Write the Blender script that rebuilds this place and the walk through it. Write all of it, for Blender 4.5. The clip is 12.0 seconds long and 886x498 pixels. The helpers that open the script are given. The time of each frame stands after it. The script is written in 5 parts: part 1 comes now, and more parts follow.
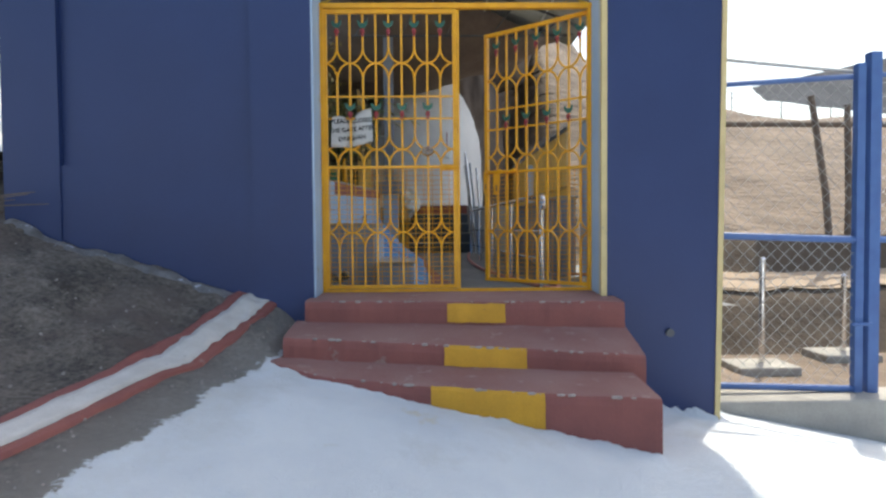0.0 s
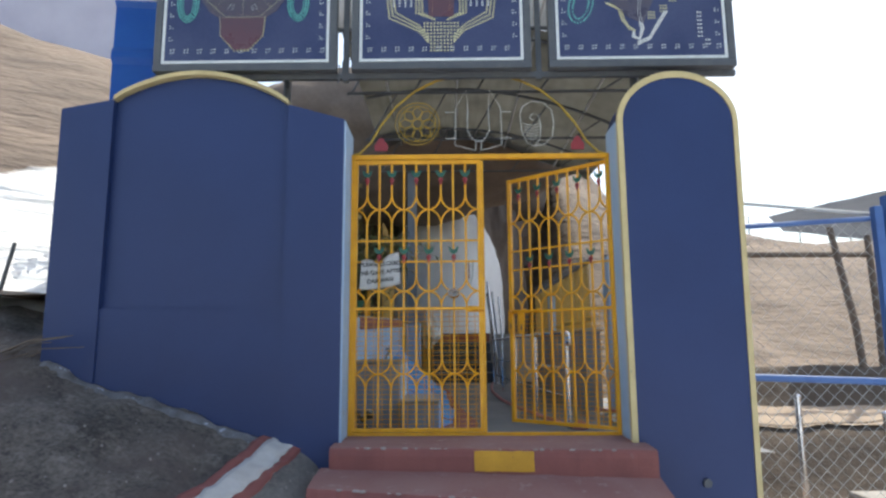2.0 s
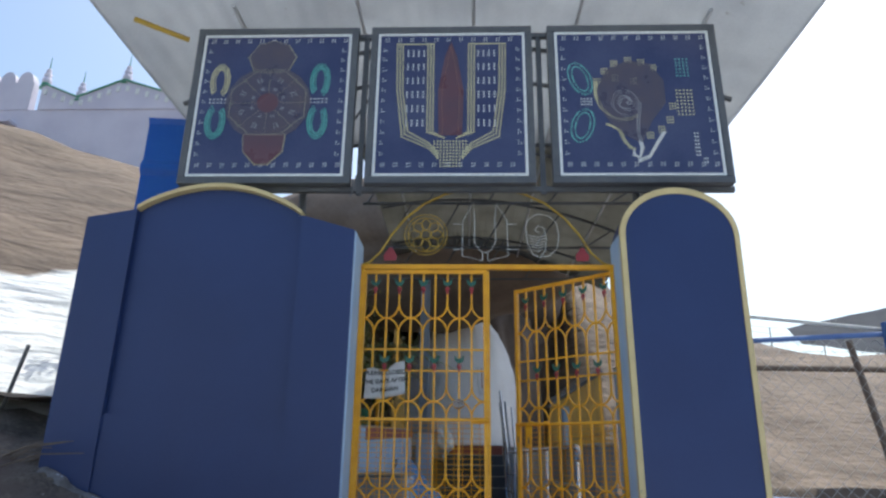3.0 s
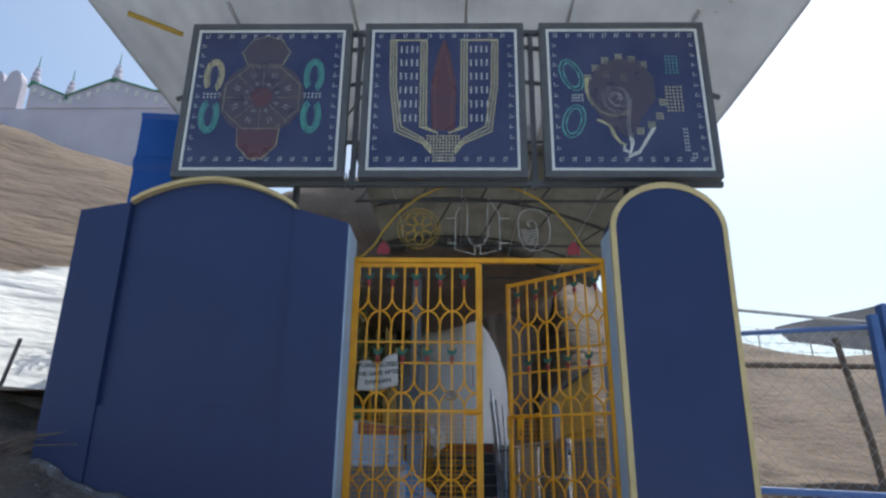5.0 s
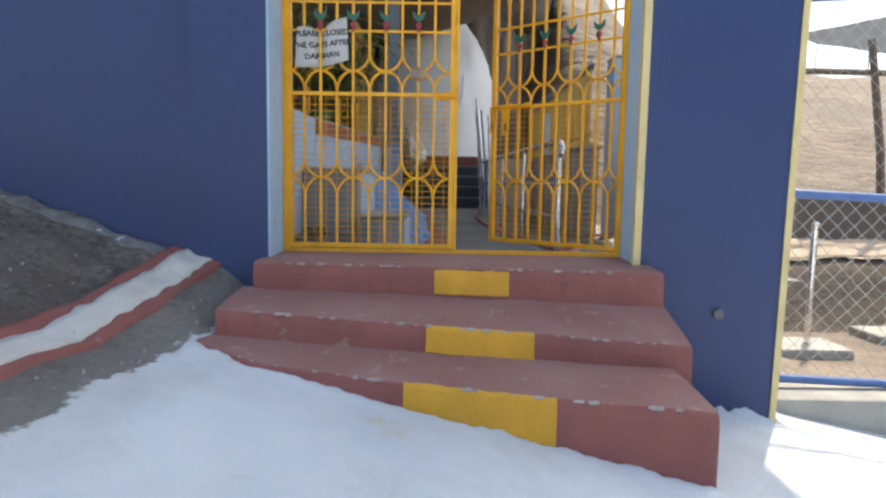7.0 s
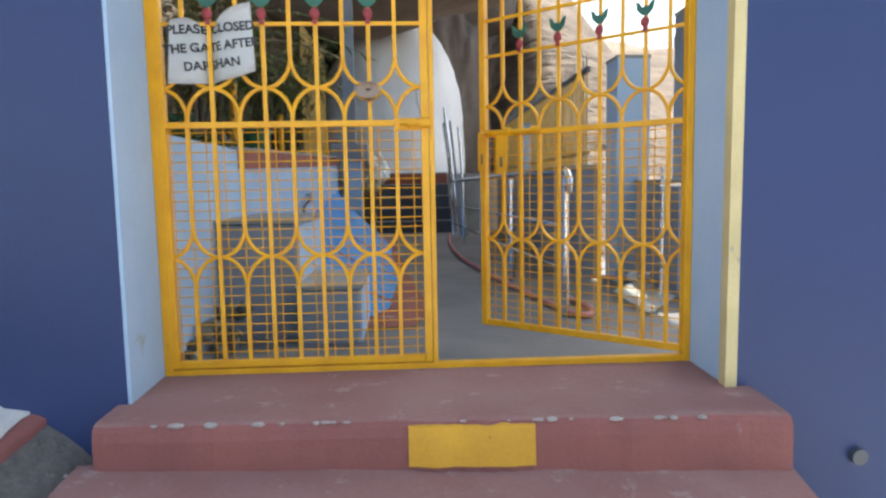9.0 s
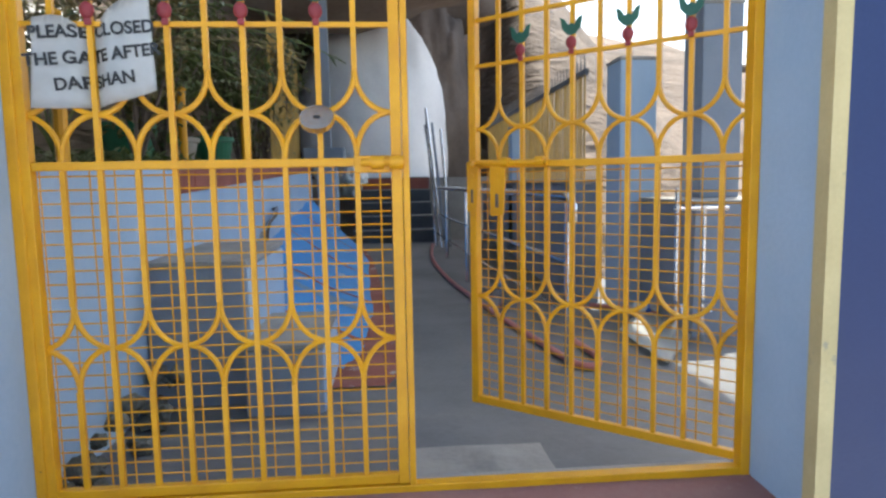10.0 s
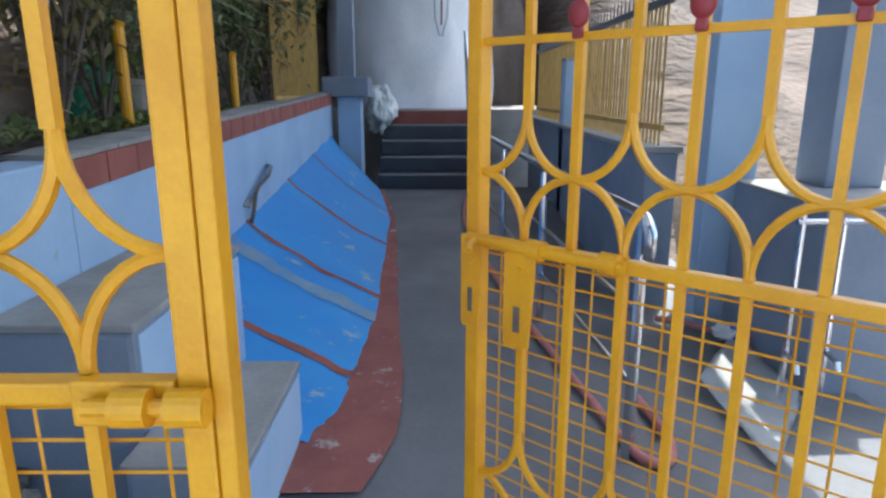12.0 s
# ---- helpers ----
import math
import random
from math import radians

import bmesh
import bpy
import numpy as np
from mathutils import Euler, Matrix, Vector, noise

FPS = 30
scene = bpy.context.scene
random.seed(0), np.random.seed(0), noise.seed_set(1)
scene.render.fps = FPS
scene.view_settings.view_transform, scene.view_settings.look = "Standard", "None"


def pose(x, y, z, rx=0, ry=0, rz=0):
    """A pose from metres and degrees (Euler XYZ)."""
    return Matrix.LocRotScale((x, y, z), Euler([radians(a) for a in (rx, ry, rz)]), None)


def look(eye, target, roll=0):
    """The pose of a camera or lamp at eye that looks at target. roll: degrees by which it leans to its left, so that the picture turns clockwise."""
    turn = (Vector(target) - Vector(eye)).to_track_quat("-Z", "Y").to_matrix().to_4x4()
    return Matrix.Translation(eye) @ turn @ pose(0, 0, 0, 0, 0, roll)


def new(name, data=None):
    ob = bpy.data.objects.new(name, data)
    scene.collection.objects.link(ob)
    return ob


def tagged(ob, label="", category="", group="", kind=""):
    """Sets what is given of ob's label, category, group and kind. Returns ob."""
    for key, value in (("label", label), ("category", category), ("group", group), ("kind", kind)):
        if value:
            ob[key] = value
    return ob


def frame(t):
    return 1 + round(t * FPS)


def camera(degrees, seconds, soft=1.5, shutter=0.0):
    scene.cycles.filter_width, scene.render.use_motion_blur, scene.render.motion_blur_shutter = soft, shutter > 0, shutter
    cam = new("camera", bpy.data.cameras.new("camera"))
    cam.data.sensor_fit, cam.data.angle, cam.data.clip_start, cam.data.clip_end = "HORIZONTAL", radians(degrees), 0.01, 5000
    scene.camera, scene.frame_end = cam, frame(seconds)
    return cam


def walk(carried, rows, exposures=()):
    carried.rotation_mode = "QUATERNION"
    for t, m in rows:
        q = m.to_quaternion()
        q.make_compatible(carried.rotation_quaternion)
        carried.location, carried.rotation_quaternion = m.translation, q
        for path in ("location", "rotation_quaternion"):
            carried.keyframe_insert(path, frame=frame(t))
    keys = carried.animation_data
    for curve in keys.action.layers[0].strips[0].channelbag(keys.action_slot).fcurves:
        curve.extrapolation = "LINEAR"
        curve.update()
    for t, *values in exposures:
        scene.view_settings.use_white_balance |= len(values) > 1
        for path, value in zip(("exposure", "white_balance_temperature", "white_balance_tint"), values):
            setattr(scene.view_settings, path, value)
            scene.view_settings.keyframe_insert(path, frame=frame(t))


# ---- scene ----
cam = camera(69.5, 12.0, soft=2.5)
PATH = [
    (0, (-0.059, 0.073, 1.144), (-0.017, 2.072, 1.077), -0.5),
    (0.5, (-0.086, 0.077, 1.18), (-0.03, 2.076, 1.194), -0.2),
    (1, (-0.002, 0.062, 1.206), (0.028, 2.058, 1.329), -0.2),
    (1.5, (-0.063, 0.031, 1.253), (-0.04, 2.021, 1.454), -0.1),
    (2, (-0.097, 0.013, 1.283), (-0.115, 1.989, 1.592), -0.4),
    (2.5, (-0.055, 0.009, 1.261), (-0.079, 1.946, 1.757), 0.2),
    (3, (-0.019, -0.045, 1.295), (-0.09, 1.852, 1.924), 0.8),
    (3.2, (-0.018, -0.053, 1.282), (-0.094, 1.824, 1.969), 0.9),
    (4.8, (-0.066, -0.089, 1.24), (-0.099, 1.752, 2.021), 0.3),
    (5, (-0.036, -0.065, 1.221), (-0.077, 1.831, 1.857), 0.6),
    (5.5, (0.013, 0.034, 1.129), (0.001, 2.02, 1.366), 0.3),
    (6, (0.036, 0.325, 1.105), (0.07, 2.324, 1.086), -1.4),
    (6.5, (0.06, 0.6, 1.101), (0.089, 2.597, 0.993), -1.5),
    (6.7, (0.07, 0.742, 1.077), (0.064, 2.736, 0.921), 0.8),
    (8.3, (0.104, 1.813, 1.234), (0.179, 3.795, 0.975), -0.5),
    (8.5, (0.066, 1.946, 1.252), (0.171, 3.931, 1.029), -0.8),
    (9, (0.062, 2.251, 1.338), (0.165, 4.239, 1.147), -1.0),
    (9.5, (0.095, 2.559, 1.392), (0.164, 4.548, 1.2), -0.1),
    (10, (0.107, 2.86, 1.51), (0.264, 4.843, 1.299), -1.0),
    (10.5, (0.164, 3.151, 1.542), (0.294, 5.141, 1.391), -1.4),
    (11, (0.238, 3.422, 1.615), (0.331, 5.407, 1.387), -0.1),
    (11.5, (0.279, 3.752, 1.667), (0.341, 5.731, 1.383), 1.0),
    (12, (0.332, 3.957, 1.812), (0.336, 5.9, 1.335), 0.0),
]
EXPOSURES = [(0, 1.3, 6950, 4), (1.5, 1.3, 6800, 4), (2.0, 1.25, 6650, 4), (2.5, 1.05, 6400, 4), (3.2, 0.78, 6250, 4), (4.8, 0.45, 6250, 4), (5.2, 0.75, 6500, 4), (5.6, 1.25, 6800, 4), (6.0, 1.36, 6900, 4), (6.5, 1.44, 7000, 4), (8.3, 2.0, 7200, 4), (9.2, 2.0, 7000, 4), (10.0, 1.85, 6600, 4), (10.5, 1.74, 6350, 4), (11.5, 1.82, 5950, 4), (12.0, 1.92, 5950, 4)]
walk(cam, [(t, look(eye, target, roll)) for t, eye, target, roll in PATH], EXPOSURES)

# ---- sky, sun ----
world = bpy.data.worlds.new("sky")
scene.world = world
world.use_nodes = True
wn = world.node_tree.nodes
sky = wn.new("ShaderNodeTexSky")
sky.sky_type = "NISHITA"
sky.sun_disc = False
SUN_EL, SUN_AZ = radians(62), radians(31.5)
sky.sun_elevation, sky.sun_rotation = SUN_EL, SUN_AZ
sky.dust_density, sky.air_density, sky.ozone_density = 3.2, 1.0, 1.0
wn["Background"].inputs["Strength"].default_value = 0.134
world.node_tree.links.new(sky.outputs[0], wn["Background"].inputs["Color"])
sun = new("sun", bpy.data.lights.new("sun", "SUN"))
sun.data.energy, sun.data.angle, sun.data.color = 2.05, radians(0.6), (1.0, 0.95, 0.87)
sun.matrix_world = look((0, 0, 0), (-math.sin(SUN_AZ) * math.cos(SUN_EL), -math.cos(SUN_AZ) * math.cos(SUN_EL), -math.sin(SUN_EL)))


# ---- materials ----
def mat(name, a, b=None, rough=0.7, scale=6.0, fine=60.0, bump=0.15, metal=0.0, spots=None, spot_scale=9.0, spot_amount=0.12, vary=0.0, detail=6.0, stretch=None, depth=0.02):
    """Two-scale mottled surface from colour a to colour b, with optional worn spots of a third colour."""
    m = bpy.data.materials.new(name)
    m.use_nodes = True
    n, l = m.node_tree.nodes, m.node_tree.links
    bsdf = n["Principled BSDF"]
    bsdf.inputs["Metallic"].default_value = metal
    geo = n.new("ShaderNodeNewGeometry")
    where = geo.outputs["Position"]
    if stretch:
        vm = n.new("ShaderNodeMapping")
        vm.inputs["Scale"].default_value = stretch
        vm.inputs["Rotation"].default_value = (0.25, 0.2, 0.5)
        l.new(where, vm.inputs["Vector"])
        where = vm.outputs[0]
    big, small = n.new("ShaderNodeTexNoise"), n.new("ShaderNodeTexNoise")
    for tex, s in ((big, scale), (small, fine)):
        tex.inputs["Scale"].default_value = s
        tex.inputs["Detail"].default_value = detail
        l.new(where, tex.inputs["Vector"])
    b = b or tuple(c * 0.75 for c in a)
    mix = n.new("ShaderNodeMix")
    mix.data_type = "RGBA"
    mix.inputs["A"].default_value, mix.inputs["B"].default_value = (*a, 1), (*b, 1)
    ramp = n.new("ShaderNodeMapRange")
    ramp.inputs["From Min"].default_value, ramp.inputs["From Max"].default_value = 0.35, 0.7
    add = n.new("ShaderNodeMath")
    add.operation = "MULTIPLY_ADD"
    add.inputs[1].default_value = 0.35
    l.new(small.outputs[0], add.inputs[0])
    sub = n.new("ShaderNodeMath")
    sub.operation = "MULTIPLY_ADD"
    sub.inputs[1].default_value, sub.inputs[2].default_value = 1.0, -0.17
    l.new(big.outputs[0], sub.inputs[0])
    l.new(sub.outputs[0], add.inputs[2])
    l.new(add.outputs[0], ramp.inputs["Value"])
    l.new(ramp.outputs[0], mix.inputs["Factor"])
    col = mix.outputs["Result"]
    if spots:
        tex = n.new("ShaderNodeTexNoise")
        tex.inputs["Scale"].default_value, tex.inputs["Detail"].default_value, tex.inputs["Roughness"].default_value = spot_scale, 9.0, 0.7
        l.new(where, tex.inputs["Vector"])
        cut = n.new("ShaderNodeMapRange")
        cut.inputs["From Min"].default_value, cut.inputs["From Max"].default_value = 0.72 - spot_amount, 0.77 - spot_amount
        l.new(tex.outputs[0], cut.inputs["Value"])
        mix2 = n.new("ShaderNodeMix")
        mix2.data_type = "RGBA"
        mix2.inputs["B"].default_value = (*spots, 1)
        l.new(col, mix2.inputs["A"])
        l.new(cut.outputs[0], mix2.inputs["Factor"])
        col = mix2.outputs["Result"]
    if vary:
        info, hsv = n.new("ShaderNodeObjectInfo"), n.new("ShaderNodeHueSaturation")
        mr = n.new("ShaderNodeMapRange")
        mr.inputs["To Min"].default_value, mr.inputs["To Max"].default_value = 1 - vary, 1 + vary
        l.new(info.outputs["Random"], mr.inputs["Value"])
        l.new(mr.outputs[0], hsv.inputs["Value"])
        l.new(col, hsv.inputs["Color"])
        col = hsv.outputs[0]
    l.new(col, bsdf.inputs["Base Color"])
    rr = n.new("ShaderNodeMapRange")
    rr.inputs["To Min"].default_value, rr.inputs["To Max"].default_value = max(0.03, rough - 0.12), min(1, rough + 0.12)
    l.new(big.outputs[0], rr.inputs["Value"])
    l.new(rr.outputs[0], bsdf.inputs["Roughness"])
    if bump:
        bp = n.new("ShaderNodeBump")
        bp.inputs["Strength"].default_value, bp.inputs["Distance"].default_value = bump, depth
        l.new(add.outputs[0], bp.inputs["Height"])
        l.new(bp.outputs[0], bsdf.inputs["Normal"])
    return m


NAVY = mat("navy_wall_paint", (0.0115, 0.027, 0.102), (0.016, 0.035, 0.12), 0.5, 1.6, 90, 0.12, spots=(0.03, 0.045, 0.13), spot_scale=3.0, spot_amount=0.04)
PALE = mat("pale_blue_paint", (0.40, 0.52, 0.66), (0.33, 0.45, 0.60), 0.7, 2.5, 70, 0.15, spots=(0.30, 0.33, 0.34), spot_scale=2.4, spot_amount=0.07)
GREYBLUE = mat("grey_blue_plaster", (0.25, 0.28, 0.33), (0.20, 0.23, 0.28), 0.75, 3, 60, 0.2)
CREAM = mat("cream_yellow_paint", (0.62, 0.50, 0.25), (0.52, 0.41, 0.20), 0.6, 6, 90, 0.2, spots=(0.35, 0.30, 0.2), spot_amount=0.08)
YELLOW = mat("yellow_gate_enamel", (0.78, 0.37, 0.006), (0.66, 0.29, 0.005), 0.42, 9, 160, 0.12, spots=(0.22, 0.09, 0.025), spot_scale=26, spot_amount=0.035)
DULLYEL = mat("faded_yellow_paint", (0.42, 0.27, 0.03), (0.32, 0.2, 0.03), 0.6, 9, 120, 0.12)
REDSTEP = mat("red_oxide_paint", (0.255, 0.082, 0.068), (0.20, 0.068, 0.06), 0.72, 3.5, 80, 0.35, spots=(0.27, 0.17, 0.15), spot_scale=4.5, spot_amount=0.10)
STEPYEL = mat("step_yellow_paint", (0.62, 0.31, 0.022), (0.5, 0.25, 0.022), 0.7, 5, 80, 0.3, spots=(0.35, 0.14, 0.06), spot_scale=11, spot_amount=0.07)
CHIP = mat("chipped_concrete", (0.40, 0.35, 0.32), (0.28, 0.24, 0.22), 0.9, 12, 60, 0.5)
WHITE = mat("white_lime_wash", (0.74, 0.77, 0.80), (0.62, 0.66, 0.71), 0.85, 1.6, 45, 0.35, spots=(0.58, 0.52, 0.36), spot_scale=1.1, spot_amount=0.05)

BROWN = mat("brown_hill_rock", (0.20, 0.149, 0.112), (0.115, 0.087, 0.067), 0.95, 0.5, 3.0, 1.0, spots=(0.075, 0.058, 0.045), spot_scale=0.8, spot_amount=0.10, detail=12, stretch=(0.8, 0.8, 3.2), depth=0.35)
GREYFLOOR = mat("grey_painted_floor", (0.17, 0.17, 0.175), (0.12, 0.12, 0.125), 0.6, 1.8, 40, 0.2, spots=(0.28, 0.26, 0.24), spot_scale=3.4, spot_amount=0.05)
BLUESLOPE = mat("bright_blue_paint", (0.035, 0.25, 0.62), (0.05, 0.30, 0.64), 0.6, 3, 60, 0.3, spots=(0.33, 0.40, 0.46), spot_scale=3.5, spot_amount=0.11)
BRICKRED = mat("brick_red_paint", (0.33, 0.10, 0.07), (0.25, 0.075, 0.055), 0.8, 5, 70, 0.25)
STEEL = mat("stainless_steel", (0.70, 0.70, 0.71), (0.58, 0.58, 0.60), 0.2, 8, 120, 0.03, metal=1.0)
DARKMETAL = mat("dark_painted_steel", (0.075, 0.08, 0.09), (0.10, 0.105, 0.11), 0.5, 12, 120, 0.1)
LEAFGREEN = mat("green_enamel", (0.012, 0.085, 0.055), (0.02, 0.11, 0.07), 0.45, 14, 90, 0.05)
BUDRED = mat("red_enamel", (0.30, 0.03, 0.035), (0.23, 0.025, 0.03), 0.5, 14, 90, 0.05)
PAPER = mat("white_laminated_paper", (0.78, 0.78, 0.77), (0.68, 0.68, 0.66), 0.35, 8, 60, 0.05)
INK = mat("black_ink", (0.02, 0.02, 0.022), (0.03, 0.03, 0.03), 0.5)
WIREWHITE = mat("white_wire", (0.50, 0.50, 0.46), (0.38, 0.38, 0.35), 0.5, 20, 120, 0.05)
BOARD = mat("navy_board_face", (0.033, 0.041, 0.105), (0.055, 0.065, 0.135), 0.22, 2.5, 60, 0.03)
BULB = mat("white_bulb", (0.72, 0.74, 0.72), (0.6, 0.62, 0.6), 0.3, 30, 90, 0.0)
BULBGREEN = mat("green_bulb", (0.10, 0.40, 0.36), (0.12, 0.46, 0.40), 0.3)
BULBYEL = mat("yellow_bulb", (0.62, 0.58, 0.33), (0.52, 0.48, 0.28), 0.3)
BULBRED = mat("red_brown_bulb", (0.46, 0.20, 0.10), (0.40, 0.26, 0.12), 0.35)
SHEET = mat("galvanised_sheet", (0.52, 0.535, 0.55), (0.43, 0.445, 0.465), 0.6, 2, 50, 0.1, metal=0.0, spots=(0.25, 0.22, 0.18), spot_amount=0.05)
BLUEMETAL = mat("blue_painted_steel", (0.07, 0.15, 0.36), (0.06, 0.12, 0.31), 0.45, 8, 100, 0.08)
BLUESHEET = mat("blue_coated_sheet", (0.02, 0.13, 0.48), (0.03, 0.16, 0.52), 0.4, 4, 60, 0.05)
GALV = mat("galvanised_wire", (0.50, 0.50, 0.49), (0.40, 0.40, 0.39), 0.5, 20, 120, 0.0, metal=0.3)
CONCRETE = mat("weathered_concrete", (0.36, 0.34, 0.31), (0.27, 0.255, 0.235), 0.9, 4, 50, 0.4)
LILAC = mat("pale_lilac_plaster", (0.60, 0.58, 0.66), (0.52, 0.50, 0.59), 0.85, 0.8, 20, 0.15)
GREENTRIM = mat("green_trim_paint", (0.10, 0.30, 0.20), (0.08, 0.25, 0.17), 0.6)
DARKGLASS = mat("dark_window", (0.03, 0.035, 0.04), (0.05, 0.05, 0.06), 0.2)
BOULDER = mat("whitewashed_boulder", (0.88, 0.87, 0.87), (0.76, 0.75, 0.76), 0.85, 1.0, 20, 0.6)
CAVE = mat("dark_overhang_rock", (0.13, 0.10, 0.08), (0.20, 0.155, 0.125), 0.95, 1.1, 12, 0.9)
STAIRDARK = mat("dark_stair_paint", (0.045, 0.05, 0.06), (0.07, 0.075, 0.085), 0.65, 4, 60, 0.15)
SOIL = mat("planter_soil", (0.10, 0.075, 0.05), (0.15, 0.11, 0.075), 0.95, 9, 50, 0.8)
LEAF = mat("leaf", (0.085, 0.125, 0.03), (0.17, 0.19, 0.06), 0.5, 7, 60, 0.05)
DRYLEAF = mat("dry_leaf", (0.20, 0.16, 0.06), (0.28, 0.22, 0.10), 0.7, 7, 60, 0.05)
BAMBOO = mat("yellow_fence_paint", (0.55, 0.33, 0.07), (0.42, 0.25, 0.06), 0.6, 8, 80, 0.15)
GREENPOT = mat("green_plastic_pot", (0.015, 0.13, 0.06), (0.02, 0.16, 0.08), 0.5, 8, 80, 0.05)
CLAYPOT = mat("whitened_clay_pot", (0.42, 0.36, 0.30), (0.32, 0.26, 0.21), 0.85, 8, 60, 0.3)
PINKHOSE = mat("pink_rubber_hose", (0.52, 0.18, 0.16), (0.44, 0.15, 0.13), 0.5, 20, 90, 0.05)
WOOD = mat("weathered_pole_wood", (0.12, 0.09, 0.07), (0.18, 0.14, 0.11), 0.9, 10, 80, 0.4)
CLOTH = mat("white_plastic_cloth", (0.75, 0.74, 0.70), (0.64, 0.63, 0.60), 0.6, 6, 60, 0.2)
CANVAS = mat("dark_grey_canopy", (0.10, 0.11, 0.13), (0.14, 0.15, 0.17), 0.8, 2, 40, 0.2)


def painted_ground():
    """Lime wash over dark rock: the wash ends along a ragged brushed line."""
    m = bpy.data.materials.new("lime_wash_over_rock")
    m.use_nodes = True
    n, l = m.node_tree.nodes, m.node_tree.links
    bsdf = n["Principled BSDF"]
    geo, sep = n.new("ShaderNodeNewGeometry"), n.new("ShaderNodeSeparateXYZ")
    l.new(geo.outputs["Position"], sep.inputs[0])

    def tex(scale, detail=8.0, rough=0.6):
        t = n.new("ShaderNodeTexNoise")
        t.inputs["Scale"].default_value, t.inputs["Detail"].default_value, t.inputs["Roughness"].default_value = scale, detail, rough
        l.new(geo.outputs["Position"], t.inputs["Vector"])
        return t.outputs[0]

    def op(kind, a, b=None, c=None):
        o = n.new("ShaderNodeMath")
        o.operation = kind
        for k, v in enumerate((a, b, c)):
            if v is None:
                continue
            if isinstance(v, (int, float)):
                o.inputs[k].default_value = v
            else:
                l.new(v, o.inputs[k])
        return o.outputs[0]

    def ramp(v, lo, hi):
        r = n.new("ShaderNodeMapRange")
        r.inputs["From Min"].default_value, r.inputs["From Max"].default_value = lo, hi
        l.new(v, r.inputs["Value"])
        return r.outputs[0]

    def blend(f, a, b):
        x = n.new("ShaderNodeMix")
        x.data_type = "RGBA"
        l.new(f, x.inputs["Factor"])
        for key, v in (("A", a), ("B", b)):
            if isinstance(v, tuple):
                x.inputs[key].default_value = (*v, 1)
            else:
                l.new(v, x.inputs[key])
        return x.outputs["Result"]

    edge = op("MULTIPLY_ADD", sep.outputs[1], -0.215, 0.985 + 0.215 * 3.4)
    d = op("ADD", sep.outputs[0], edge)
    d = op("ADD", d, op("MULTIPLY_ADD", tex(5.0), 0.22, -0.11))
    d = op("ADD", d, op("MULTIPLY_ADD", tex(30.0), 0.12, -0.06))
    wash = ramp(d, -0.006, 0.012)
    behind = ramp(sep.outputs[1], 3.80, 3.78)
    wash = op("MAXIMUM", op("MULTIPLY", wash, behind), ramp(sep.outputs[0], 0.9, 0.95))
    grain, coarse = tex(38.0, 10, 0.7), tex(2.3, 10, 0.65)
    rock = blend(ramp(op("MULTIPLY_ADD", grain, 0.5, op("MULTIPLY", coarse, 0.5)), 0.41, 0.61), (0.062, 0.052, 0.045), (0.275, 0.23, 0.195))
    rock = blend(ramp(tex(9.0, 10, 0.75), 0.55, 0.68), rock, (0.31, 0.27, 0.235))
    rock = blend(ramp(tex(1.1, 8, 0.6), 0.50, 0.62), rock, (0.15, 0.115, 0.10))
    rock = blend(op("MULTIPLY", ramp(op("ADD", d, op("MULTIPLY", tex(2.6, 6), 0.25)), -0.36, 0.12), 0.62), rock, (0.36, 0.335, 0.31))
    white = blend(ramp(tex(1.6), 0.35, 0.7), (0.71, 0.735, 0.76), (0.59, 0.625, 0.67))
    white = blend(ramp(tex(3.2, 10, 0.7), 0.62, 0.72), white, (0.60, 0.56, 0.46))
    white = blend(ramp(tex(17.0, 10, 0.7), 0.68, 0.73), white, (0.44, 0.42, 0.40))
    white = blend(ramp(tex(0.9, 12, 0.75), 0.52, 0.70), white, (0.57, 0.58, 0.58))
    white = blend(ramp(tex(4.3, 6, 0.8), 0.64, 0.72), white, (0.50, 0.60, 0.74))
    l.new(blend(wash, rock, white), bsdf.inputs["Base Color"])
    bsdf.inputs["Roughness"].default_value = 0.88
    bp = n.new("ShaderNodeBump")
    bp.inputs["Strength"].default_value, bp.inputs["Distance"].default_value = 0.9, 0.05
    l.new(op("ADD", op("MULTIPLY", grain, op("MULTIPLY_ADD", wash, -0.6, 1.0)), op("MULTIPLY", wash, 0.3)), bp.inputs["Height"])
    l.new(bp.outputs[0], bsdf.inputs["Normal"])
    return m


PAINTED = painted_ground()


